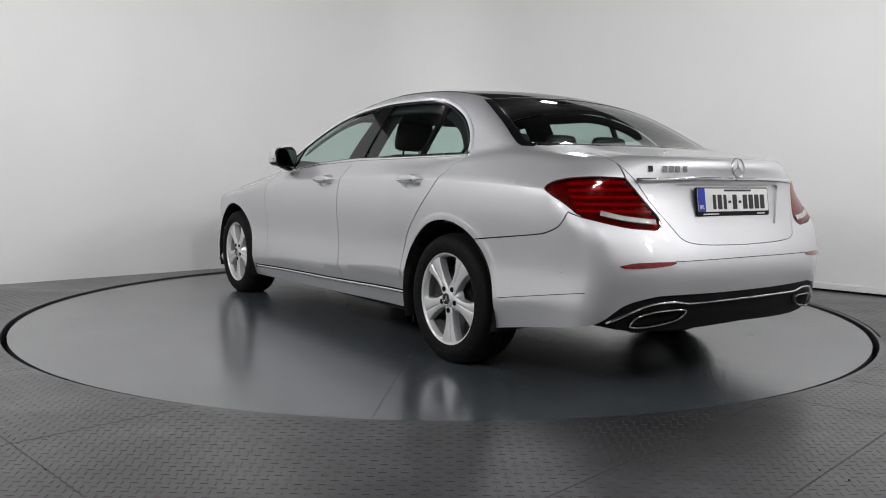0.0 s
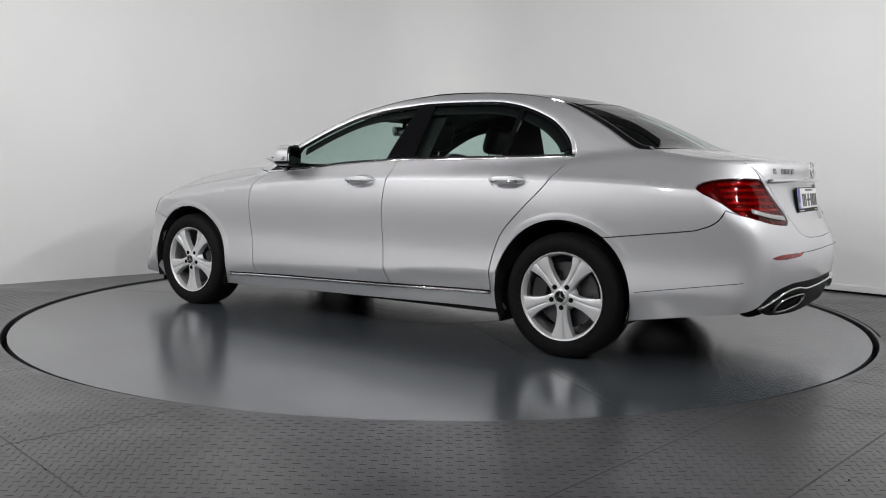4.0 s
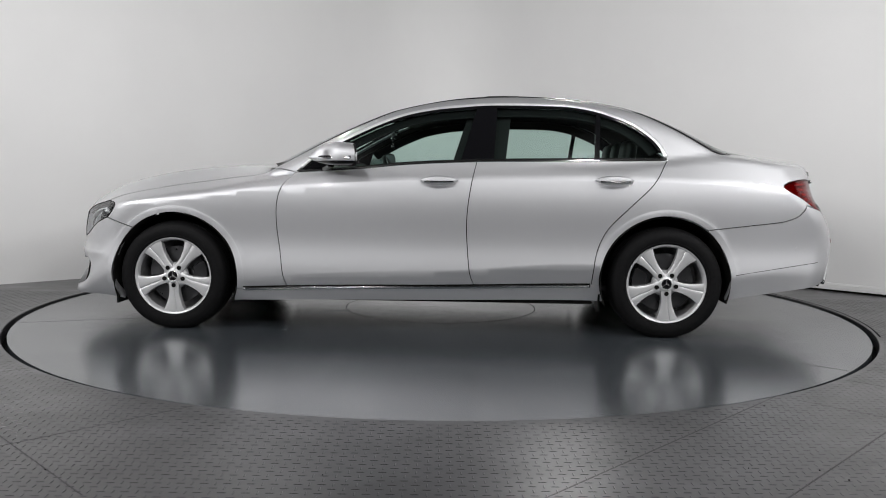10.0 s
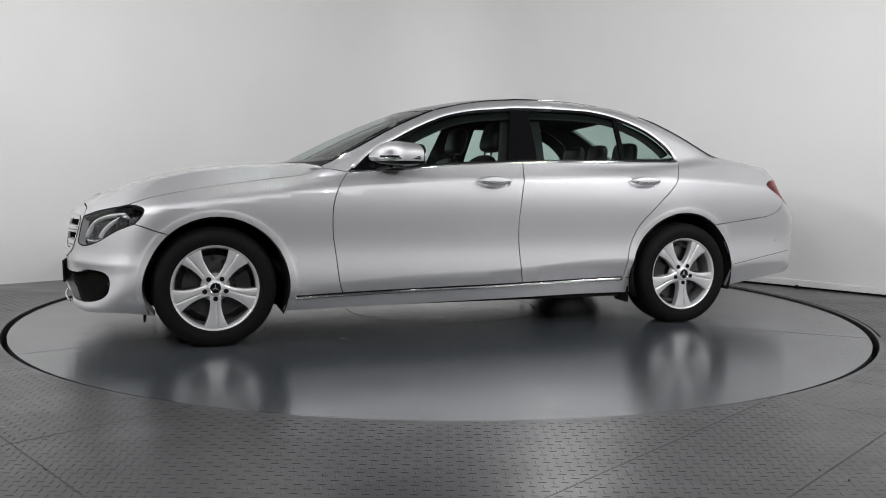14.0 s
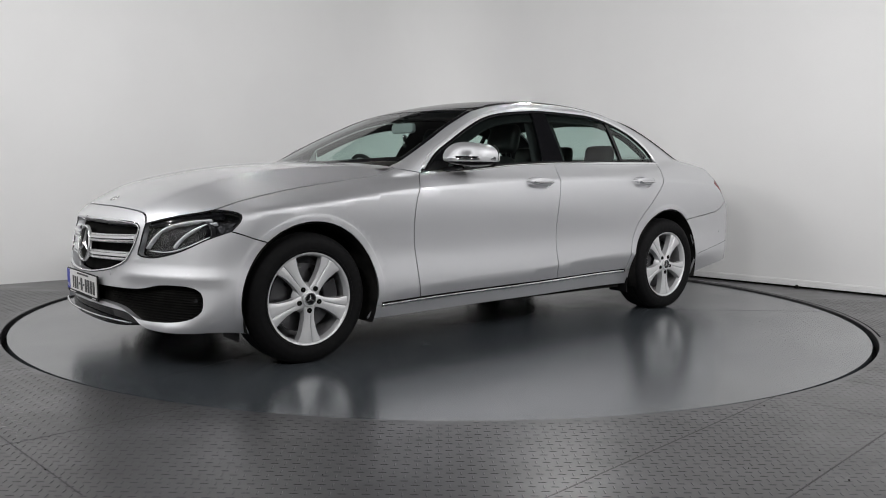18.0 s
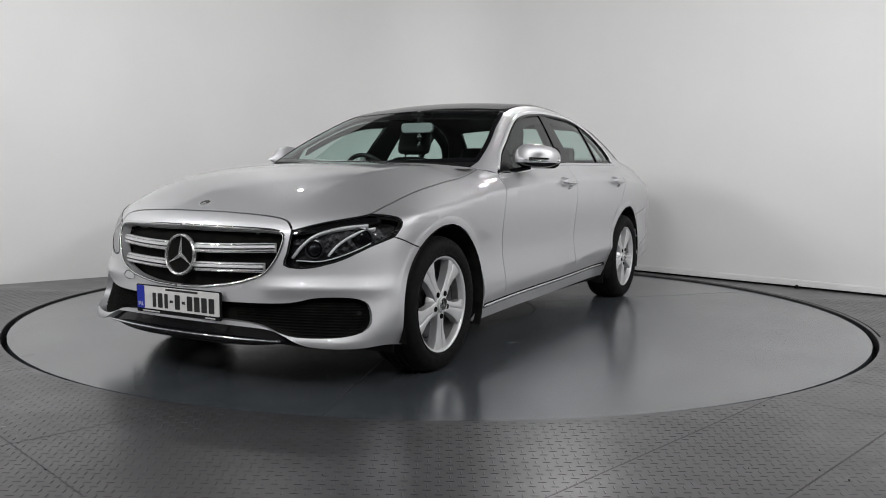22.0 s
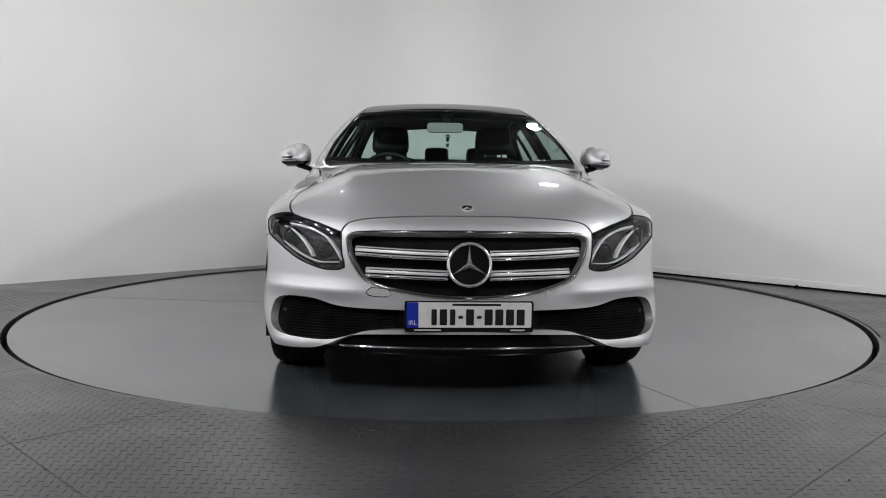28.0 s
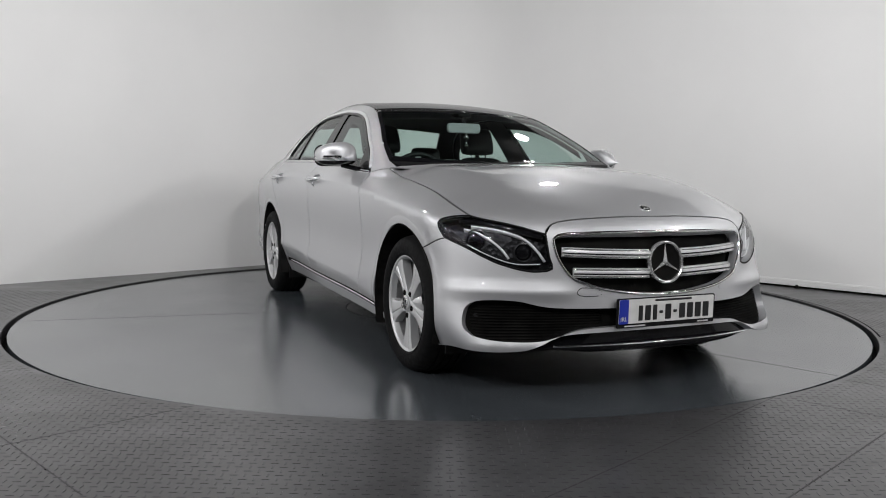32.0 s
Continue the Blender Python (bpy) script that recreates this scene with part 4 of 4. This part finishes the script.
for k, (x0, w) in enumerate(((.50, .022), (.425, .022), (.392, .022), (.36, .022), (.318, .02))):
    q = lift("tail", chart_of("tail", [(-2.4, x0 - .01, .957)]))[0]
    m = Matrix.Translation(q) @ Vector(outward(q[None])[0]).to_track_quat("Z", "Y").to_matrix().to_4x4()
    part("model_badge_bar", prism(rounded(w, .026, .004), .004, m), DARK_CHROME, boot, "chrome bar of the model badge")

# side windows
for mirror in (False, True):
    s = -1 if mirror else 1
    dlo = loop(belt_1, belt_2, dlo_top[::-1])
    panel("side_window", car, "ring", dlo, GLASS, mirror=mirror, gap=.004, offset=-.006, flange=0)
    strip("window_strip", car, dlo_top[2:-1], .024, .008, SATIN, "chrome window strip", mirror=mirror)
    strip("window_strip", car, loop(belt_1, belt_2), .019, .008, CHROME, "chrome belt strip", mirror=mirror)
    strip("window_seal", car, dlo_top[3:-3], .022, .004, GLOSS_BLACK, mirror=mirror, shift=.017, sink=.004)
    strip("inner_frame", car, dlo_top[16:-4] - outward(dlo_top[16:-4]) * .03, .075, .004, BLACK, "black inner window frame", mirror=mirror, shift=.046, sink=.004)
    strip("window_seal", car, loop(belt_1, belt_2)[3:-3], .010, .003, BLACK, mirror=mirror, shift=-.011, sink=.004)
    top = lambda x: (x, float(np.interp(-x, -dlo_top[:, 0], dlo_top[:, 1])), float(np.interp(-x, -dlo_top[:, 0], dlo_top[:, 2])) - .004)
    bot = lambda x: (x, .8, float(np.interp(-x, -np.vstack([belt_1, belt_2])[:, 0], np.vstack([belt_1, belt_2])[:, 2])) + .003)
    for a, b, c, d in ((-.255, -.45, -.352, -.47), (-1.045, -1.075, -1.07, -1.098)):
        edge = loop(curve("ring", [bot(a), bot(b)]), curve("ring", [bot(b), top(d)]), curve("ring", [top(d), top(c)]), curve("ring", [top(c), bot(a)]))
        panel("window_pillar", car, "ring", edge, GLOSS_BLACK, "gloss black window pillar", mirror=mirror, gap=0, offset=.0, flange=.02)
    sail = loop(curve("ring", [bot(.71), bot(.53)]), curve("ring", [bot(.53), top(.47)]), curve("ring", [top(.47), top(.6), bot(.71)]))
    panel("mirror_base", car, "ring", sail, GLOSS_BLACK, "gloss black mirror base", mirror=mirror, gap=0, offset=.002, flange=.01)
    pillar = loop(curve("ring", [bot(-.2), bot(-.52)]), curve("ring", [bot(-.52), top(-.56)]), curve("ring", [top(-.56), top(-.30)]), curve("ring", [top(-.30), bot(-.2)]))
    panel("pillar_trim", car, "ring", pillar, LEATHER, "dark inner pillar trim", mirror=mirror, gap=0, offset=-.045, flange=0)
    # door handles
    for (x0, x1, z), bowl in zip(HANDLES, BOWLS):
        c, L = (x0 + x1) / 2, x0 - x1
        hd = panel("handle_bowl", car, "ring", bowl, PAINT, "silver handle bowl", mirror=mirror, gap=-.004, offset=-.0135, flange=0)
        bm = bmesh.new()
        rings = []
        for i in range(25):
            u = -1 + 2 * i / 24
            x, k = c + u * L * .5, max(1 - abs(u) ** 2.3, .03) ** .75
            base = lift("ring", chart_of("ring", [(x, .9, z + .004)]))[0]
            yo = base[1] + .004 + .034 * (1 - abs(u) ** 6)
            rings.append([bm.verts.new((x, s * (yo + .007 * math.cos(a)), base[2] + .025 * k * math.sin(a) - .003 * (1 - u * u))) for a in np.linspace(0, 2 * math.pi, 12, endpoint=False)])
        for a, b in zip(rings, rings[1:]):
            for j in range(12):
                bm.faces.new((a[j], a[(j + 1) % 12], b[(j + 1) % 12], b[j]))
        bm.faces.new(rings[0])
        bm.faces.new(rings[-1])
        line = [(r[0].co.x, r[0].co.y + s * .0015, r[0].co.z - .006) for r in rings[3:-3]]
        part("door_handle", bm, PAINT, hd, "silver door handle", smooth=60)
        part("handle_strip", tube(line, .0055, 8), CHROME, hd, "chrome strip of the handle", smooth=60)

# dark seals behind the joints between panels, and black borders on the screens
for mirror in (False, True):
    for line in (door_f, door_m, door_r, seam_f, hood_front, lamp_top, hood_side, lamp_rear, seam_r, boot_side, boot_edge, glass_foot):
        strip("panel_seal", car, line[1:-1] - outward(line[1:-1]) * .013, .026, .001, GAP, mirror=mirror, sink=.001)
    for line, w, d in ((screen_side, .026, -.01), (screen_head, .05, .0), (screen_foot, .05, -.018), (roof_side, .016, .0), (glass_side, .045, .022), (glass_head, .06, -.03), (glass_foot, .035, .016)):
        strip("screen_border", car, line, w, .0012, GLOSS_BLACK, "black screen border", mirror=mirror, shift=d, sink=.003)


# mirrors on the doors
def door_mirror(s):
    """A housing rounded in front and cut flat behind, with a black foot and an indicator strip."""
    cx, cy, cz = .475, .945, 1.03
    half_y, up, down, sweep = .1, .078, .058, .042
    bm = bmesh.new()
    rows = []
    for i in range(22):
        u = i / 21
        x = cx + .105 - .205 * u
        k = (1 - (1 - min(u / .55, 1)) ** 2.4) ** .5 if u > 0 else .01
        k *= 1 - .05 * max(u - .62, 0) / .38
        ring = []
        for j in range(40):
            a = 2 * math.pi * j / 40
            c, d = math.cos(a), math.sin(a)
            yy = math.copysign(abs(c) ** .72, c) * half_y
            zz = math.copysign(abs(d) ** (.8 if d > 0 else .55), d) * (up * (1 - .16 * yy / half_y) if d > 0 else down)
            ring.append(bm.verts.new((x - (sweep + .02 * (1 - u)) * (yy / half_y) - .012 * (d > 0) * d * (1 - u), s * (cy + yy * k), cz + zz * k - .012 * (1 - k))))
        rows.append(ring)
    for a, b in zip(rows, rows[1:]):
        for j in range(40):
            bm.faces.new((a[j], a[(j + 1) % 40], b[(j + 1) % 40], b[j]))
    bm.faces.new(rows[0])
    cut = cz - .03
    geom = bm.verts[:] + bm.edges[:] + bm.faces[:]
    bmesh.ops.bisect_plane(bm, geom=geom, plane_co=(0, 0, cut), plane_no=(0, 0, 1), clear_inner=False, clear_outer=False)
    low = bm.copy()
    bmesh.ops.delete(bm, geom=[f for f in bm.faces if f.calc_center_median().z < cut], context="FACES")
    bmesh.ops.delete(low, geom=[f for f in low.faces if f.calc_center_median().z >= cut], context="FACES")
    shell = part("door_mirror", bm, PAINT, car, "silver door mirror with a chrome indicator strip", smooth=60)
    part("lower_shell", low, GLOSS_BLACK, shell, "gloss black lower shell", smooth=60)
    x = cx - .1015
    m = Matrix.Translation((x, s * cy, cz + .002)) @ Matrix.Rotation(math.atan(sweep / half_y) * s, 4, "Z") @ Matrix.Rotation(radians(-90), 4, "Y")
    part("mirror_rim", prism(rounded(.126, .2, .045, 6), .012, m @ pose(0, 0, -.012)), BLACK, shell)
    part("mirror_glass", prism(rounded(.112, .182, .04, 6), .003, m), DARKENED_MIRROR, shell, "mirror glass coloured dark in place of a dark reflection")
    line = []
    for i in range(17):
        a = radians(-40 + 130 * i / 16)
        dy = .003 + .091 * math.sin(a)
        line.append((cx - .06 + .157 * max(math.cos(a), 0) ** .8 - .5 * dy, s * (cy + dy), cz - .016))
    part("indicator", tube(line, .0075, 8), CHROME, shell, "chrome indicator strip", smooth=60)
    part("indicator_groove", tube([(p[0] + .001, p[1] + s * .0015, p[2] + .011) for p in line[3:]], .004, 8), GLOSS_BLACK, shell, smooth=60)
    part("stalk", tube([(cx + .10, s * .80, .944), (cx + .07, s * .86, .958), (cx + .03, s * .92, .975)], .024, 10, .6), GLOSS_BLACK, shell)


door_mirror(1)
door_mirror(-1)


# wheels
def wheel(x, s, turn):
    wm = Matrix.Translation((x, s * .893, HUB_Z)) @ Matrix.Rotation(radians(-90 * s), 4, "X") @ Matrix.Diagonal((1.05, 1.05, 1, 1))
    thing = under(new("wheel"), car, "alloy wheel with five broad spokes and a black tyre")
    grooves = [(.3165, -.05), (.309, -.052), (.309, -.058), (.3175, -.06), (.318, -.085), (.31, -.087), (.31, -.095), (.318, -.097), (.318, -.125), (.31, -.127), (.31, -.135), (.318, -.137), (.3175, -.162), (.309, -.164), (.309, -.17), (.3165, -.172)]
    bm = turned([(.214, -.02), (.222, .002), (.230, .011), (.236, .0125), (.238, .0105), (.246, .0135), (.268, .016), (.272, .0145), (.290, .010), (.303, -.002), (.3115, -.02), (.315, -.036)] + grooves + [(.312, -.2), (.30, -.218), (.26, -.228), (.22, -.215)], 72, wm @ Matrix.Diagonal((.992, .992, 1, 1)))
    for v in bm.verts:
        if v.co.z < -.0185:
            v.co.y += s * .006 if abs(v.co.y) > .88 else 0
            v.co.z = -.0185
    part("tyre", bm, RUBBER, thing, "black tyre", smooth=50)
    rim = part("rim", turned([(.203, -.03), (.2085, -.008), (.2135, .0), (.2205, .0035), (.2275, .002), (.2285, -.004), (.224, -.02)], 72, wm), ALLOY, thing, "silver rim", smooth=50)
    part("barrel", turned([(.05, -.2), (.19, -.2), (.2065, -.19), (.2065, -.06), (.203, -.03)], 60, wm), BARREL, rim, "dark inner barrel")
    prof = spl([.03, .06, .10, .15, .19, .215], [-.006, -.005, -.006, -.005, -.003, -.004])
    half = spl([.03, .055, .085, .12, .16, .19, .215], [.026, .028, .027, .031, .041, .053, .066])
    for k in range(5):
        a = radians(turn + 72 * k)
        rot = Matrix.Rotation(a, 4, "Z")
        bm = bmesh.new()
        rows, across = [], [-1, -.9, -.6, -.2, .1, .17, .22, .27, .34, .6, .9, 1]
        for r in np.linspace(.03, .213, 14):
            hw = float(half(r))
            row = [bm.verts.new((r, -hw * 1.02, -.05))]
            for c in across:
                lift_z = float(prof(r)) - .004 * abs(c) ** 6 - .0045 * math.exp(-((c - .22) / .05) ** 2) * min(1, max(0, (r - .07) / .03))
                row.append(bm.verts.new((math.sqrt(max(r * r - (hw * c) ** 2 * .6, 1e-6)), hw * c, lift_z)))
            row.append(bm.verts.new((r, hw * 1.02, -.05)))
            rows.append(row)
        for p0, p1 in zip(rows, rows[1:]):
            for j in range(len(p0) - 1):
                bm.faces.new((p0[j], p1[j], p1[j + 1], p0[j + 1]))
        bm.transform(wm @ rot)
        part("spoke", bm, ALLOY, thing, smooth=50)
        bolt = part("wheel_bolt", turned([(.0125, -.03), (.0125, -.0035), (.0115, -.0025), (.0005, -.003)], 14, wm @ rot @ pose(.056, 0, .0015)), GAP, thing, "dark wheel bolt")
    hub = part("hub", turned([(.075, -.05), (.062, -.02), (.045, -.008), (.038, -.004), (.0375, .003), (.034, .005), (.0005, .005)], 36, wm), ALLOY, thing, smooth=40)
    f = wm.to_3x3() @ Vector((0, 0, 1))
    badge("hub_badge", hub, wm @ Vector((0, 0, .0055)), f, .032, GLOSS_BLACK, "dark hub cap with a ring badge")
    disc = part("brake_disc", turned([(.05, -.07), (.075, -.07), (.078, -.085), (.165, -.085), (.165, -.11), (.05, -.11)], 48, wm), STEEL, thing, "steel brake disc", smooth=30)
    cal = [(r * math.cos(radians(a)), r * math.sin(radians(a))) for r, a in [(.105, b) for b in range(-28, 29, 8)] + [(.182, b) for b in range(28, -29, -8)]]
    part("brake_caliper", prism(cal, .05, wm @ Matrix.Rotation(radians(180 if (x > 0) == (s > 0) else 0), 4, "Z") @ pose(0, 0, -.10)), LAMP_DARK, thing, "dark grey brake caliper", bevel=.004)


for x in (HUB_X, -HUB_X):
    for s in (1, -1):
        wheel(x, s, (90 if s > 0 else -90) + (0 if x > 0 else 3))

# cabin
for mirror in (False, True):
    s = -1 if mirror else 1
    panel("inner_trim", car, "ring", loop(door_r, sill_3, arch_r, seam_r, tail_out, quarter_back, boot_side, glass_side, roof_side, screen_side, hood_back[:3][::-1], cowl_side, dlo_top), LEATHER, "dark cabin trim", mirror=mirror, gap=.006, offset=-.028, flange=0, h=.06)
    panel("door_trim", car, "ring", loop(door_f, sill_1, sill_2, door_r, belt_2, belt_1), LEATHER, "dark door trim", mirror=mirror, offset=-.05, gap=.004, flange=0, h=.07)
panel("headliner", car, "ring", whole(loop(screen_head, roof_side, glass_head)), LEATHER, "dark headliner", gap=-.02, offset=-.045, flange=0, h=.08)


def cushion(w, d, h, r=.05, taper=0.0, belly=.0):
    """A padded block centred on x and y that stands on z = 0, with soft edges."""
    bm = bmesh.new()
    n = 10
    grid = {}
    for i in range(-n, n + 1):
        for j in range(-n, n + 1):
            u, v = i / n, j / n
            e = (1 - abs(u) ** 4) * (1 - abs(v) ** 4)
            x, y = u * d / 2 * (1 - .10 * abs(v) ** 4), v * w / 2 * (1 - taper * (u + 1) / 2) * (1 - .10 * abs(u) ** 4)
            for k in (0, 1):
                grid[i, j, k] = bm.verts.new((x, y, h / 2 + (h / 2 * (.2 + .8 * max(e, 0) ** .5) + belly * (abs(v) > .62) * e) * (1 if k else -1)))
    for i in range(-n, n):
        for j in range(-n, n):
            bm.faces.new([grid[a, b, 1] for a, b in ((i, j), (i + 1, j), (i + 1, j + 1), (i, j + 1))])
            bm.faces.new([grid[a, b, 0] for a, b in ((i, j), (i, j + 1), (i + 1, j + 1), (i + 1, j))])
    for i in range(-n, n):
        for j in (-n, n):
            bm.faces.new([grid[i, j, 0], grid[i + 1, j, 0], grid[i + 1, j, 1], grid[i, j, 1]])
            bm.faces.new([grid[j, i, 0], grid[j, i + 1, 0], grid[j, i + 1, 1], grid[j, i, 1]])
    return bm


def seat(x, y, back_x, lean, width, head=True):
    st = under(new("seat"), car, "black leather seat with a headrest")
    bm = cushion(width, .5, .15, belly=.02)
    bm.transform(pose(x, y, .38, 0, -6, 0))
    part("cushion", bm, LEATHER, st, smooth=60)
    bm = cushion(width * .96, .62, .13, taper=.22, belly=.02)
    bm.transform(pose(back_x, y, .46, 0, -90 - lean, 0) @ pose(.31, 0, -.06))
    part("backrest", bm, LEATHER, st, smooth=60)
    if head:
        bm = cushion(.27, .20, .11, taper=.1)
        hm = pose(back_x, y, .46, 0, -90 - lean, 0) @ pose(.75, 0, -.03)
        bm.transform(hm)
        rest = part("headrest", bm, LEATHER, st, smooth=60)
        for k in (-.06, .06):
            part("headrest_post", tube([hm @ Vector((-.18, k, .05)), hm @ Vector((-.05, k, .05))], .006, 8), CHROME, rest)


for y in (.37, -.37):
    seat(.08, y, -.10, 16, .52)
for y in (.38, -.38):
    seat(-.82, y, -1.02, 22, .52, False)
for y in (.38, 0, -.38):
    bm = cushion(.26 if y else .2, .19, .09)
    bm.transform(pose(-1.30, y, 1.0, 0, -98, 0) @ pose(.065, 0, -.045))
    part("rear_headrest", bm, LEATHER, car, "black rear headrest", smooth=60)
part("parcel_shelf", box(-1.95, -1.28, -.62, .62, .985, 1.005), LEATHER, car, "black parcel shelf")
part("cabin_floor", box(-1.4, .9, -.78, .78, .24, .27), LEATHER, car)
bm = bmesh.new()
rows = []
for y in np.linspace(-.74, .74, 17):
    b = .05 * math.exp(-((y + .37) / .2) ** 2)
    rows.append([bm.verts.new(v) for v in ((.93, y, .955), (.70, y, .965 + b * .4), (.50, y, .955 + b), (.42, y, .93 + b * .8), (.40, y, .86), (.46, y, .62), (.8, y, .55))])
for a, b in zip(rows, rows[1:]):
    for j in range(6):
        bm.faces.new((a[j], b[j], b[j + 1], a[j + 1]))
part("dashboard", bm, LEATHER, car, "black dashboard", smooth=60)
wheel_m = pose(.27, -.37, .885, 0, -66, 0)
sw = part("steering_wheel", turned([(.185 + .015 * math.cos(a), .015 * math.sin(a)) for a in np.linspace(0, 2 * math.pi, 11)], 40, wheel_m), LEATHER, car, "black steering wheel", smooth=60)
part("wheel_hub", turned([(.07, -.03), (.07, .01), (.05, .02), (.0005, .022)], 24, wheel_m), LEATHER, sw)
for a in (0, 180, 270):
    part("wheel_spoke", box(.05, .18, -.016, .016, -.01, .008, wheel_m @ Matrix.Rotation(radians(a + 90), 4, "Z")), ALLOY, sw)
rm = part("rear_view_mirror", prism(rounded(.235, .065, .025), .03, pose(.22, -.007, 1.232, 90, 0, 90)), MIRROR_BACK, car, "rear-view mirror on the windscreen", bevel=.006)
part("mirror_glass", prism(rounded(.222, .055, .022), .002, pose(.217, -.007, 1.232, 90, 0, -90)), REFLECTOR, rm)
part("mirror_stem", tube([(.23, 0, 1.24), (.21, 0, 1.325)], .016, 10), BLACK, rm)
part("sensor_housing", box(.10, .24, -.05, .05, 1.305, 1.335), BLACK, rm, bevel=.01)
charm = part("hanging_charm", tube([(.24, .01, 1.22), (.24, .012, 1.12)], .003, 6), GREY_PRINT, rm, "small charm on a cord")
for z, r in ((1.175, .016), (1.152, .011), (1.12, .013)):
    bm = bmesh.new()
    bmesh.ops.create_icosphere(bm, subdivisions=2, radius=r, matrix=pose(.24, .011, z))
    part("bead", bm, CHROME if r > .012 else BLACK, charm)


# ---- motion: the car rides on the turntable ----
TURN = spl([0, 1, 6, 9, 13, 19, 23, 28, 31, 32], [124.56, 129.84, 156.22, 171.96, 192.89, 224.47, 245.77, 272.63, 288.88, 294.14])


def motions():
    times = [2.0 * i for i in range(17)]
    for thing, ox, oy, y0, z0 in ((car, .1017, .008, 0, .02), (turntable, 0, 0, .125, 0)):
        rows = []
        for t in times:
            a = float(TURN(t))
            c, s = math.cos(radians(a)), math.sin(radians(a))
            rows.append((t, pose(c * ox - s * oy, y0 + s * ox + c * oy, z0, 0, 0, a)))
        walk(thing, rows)


motions()
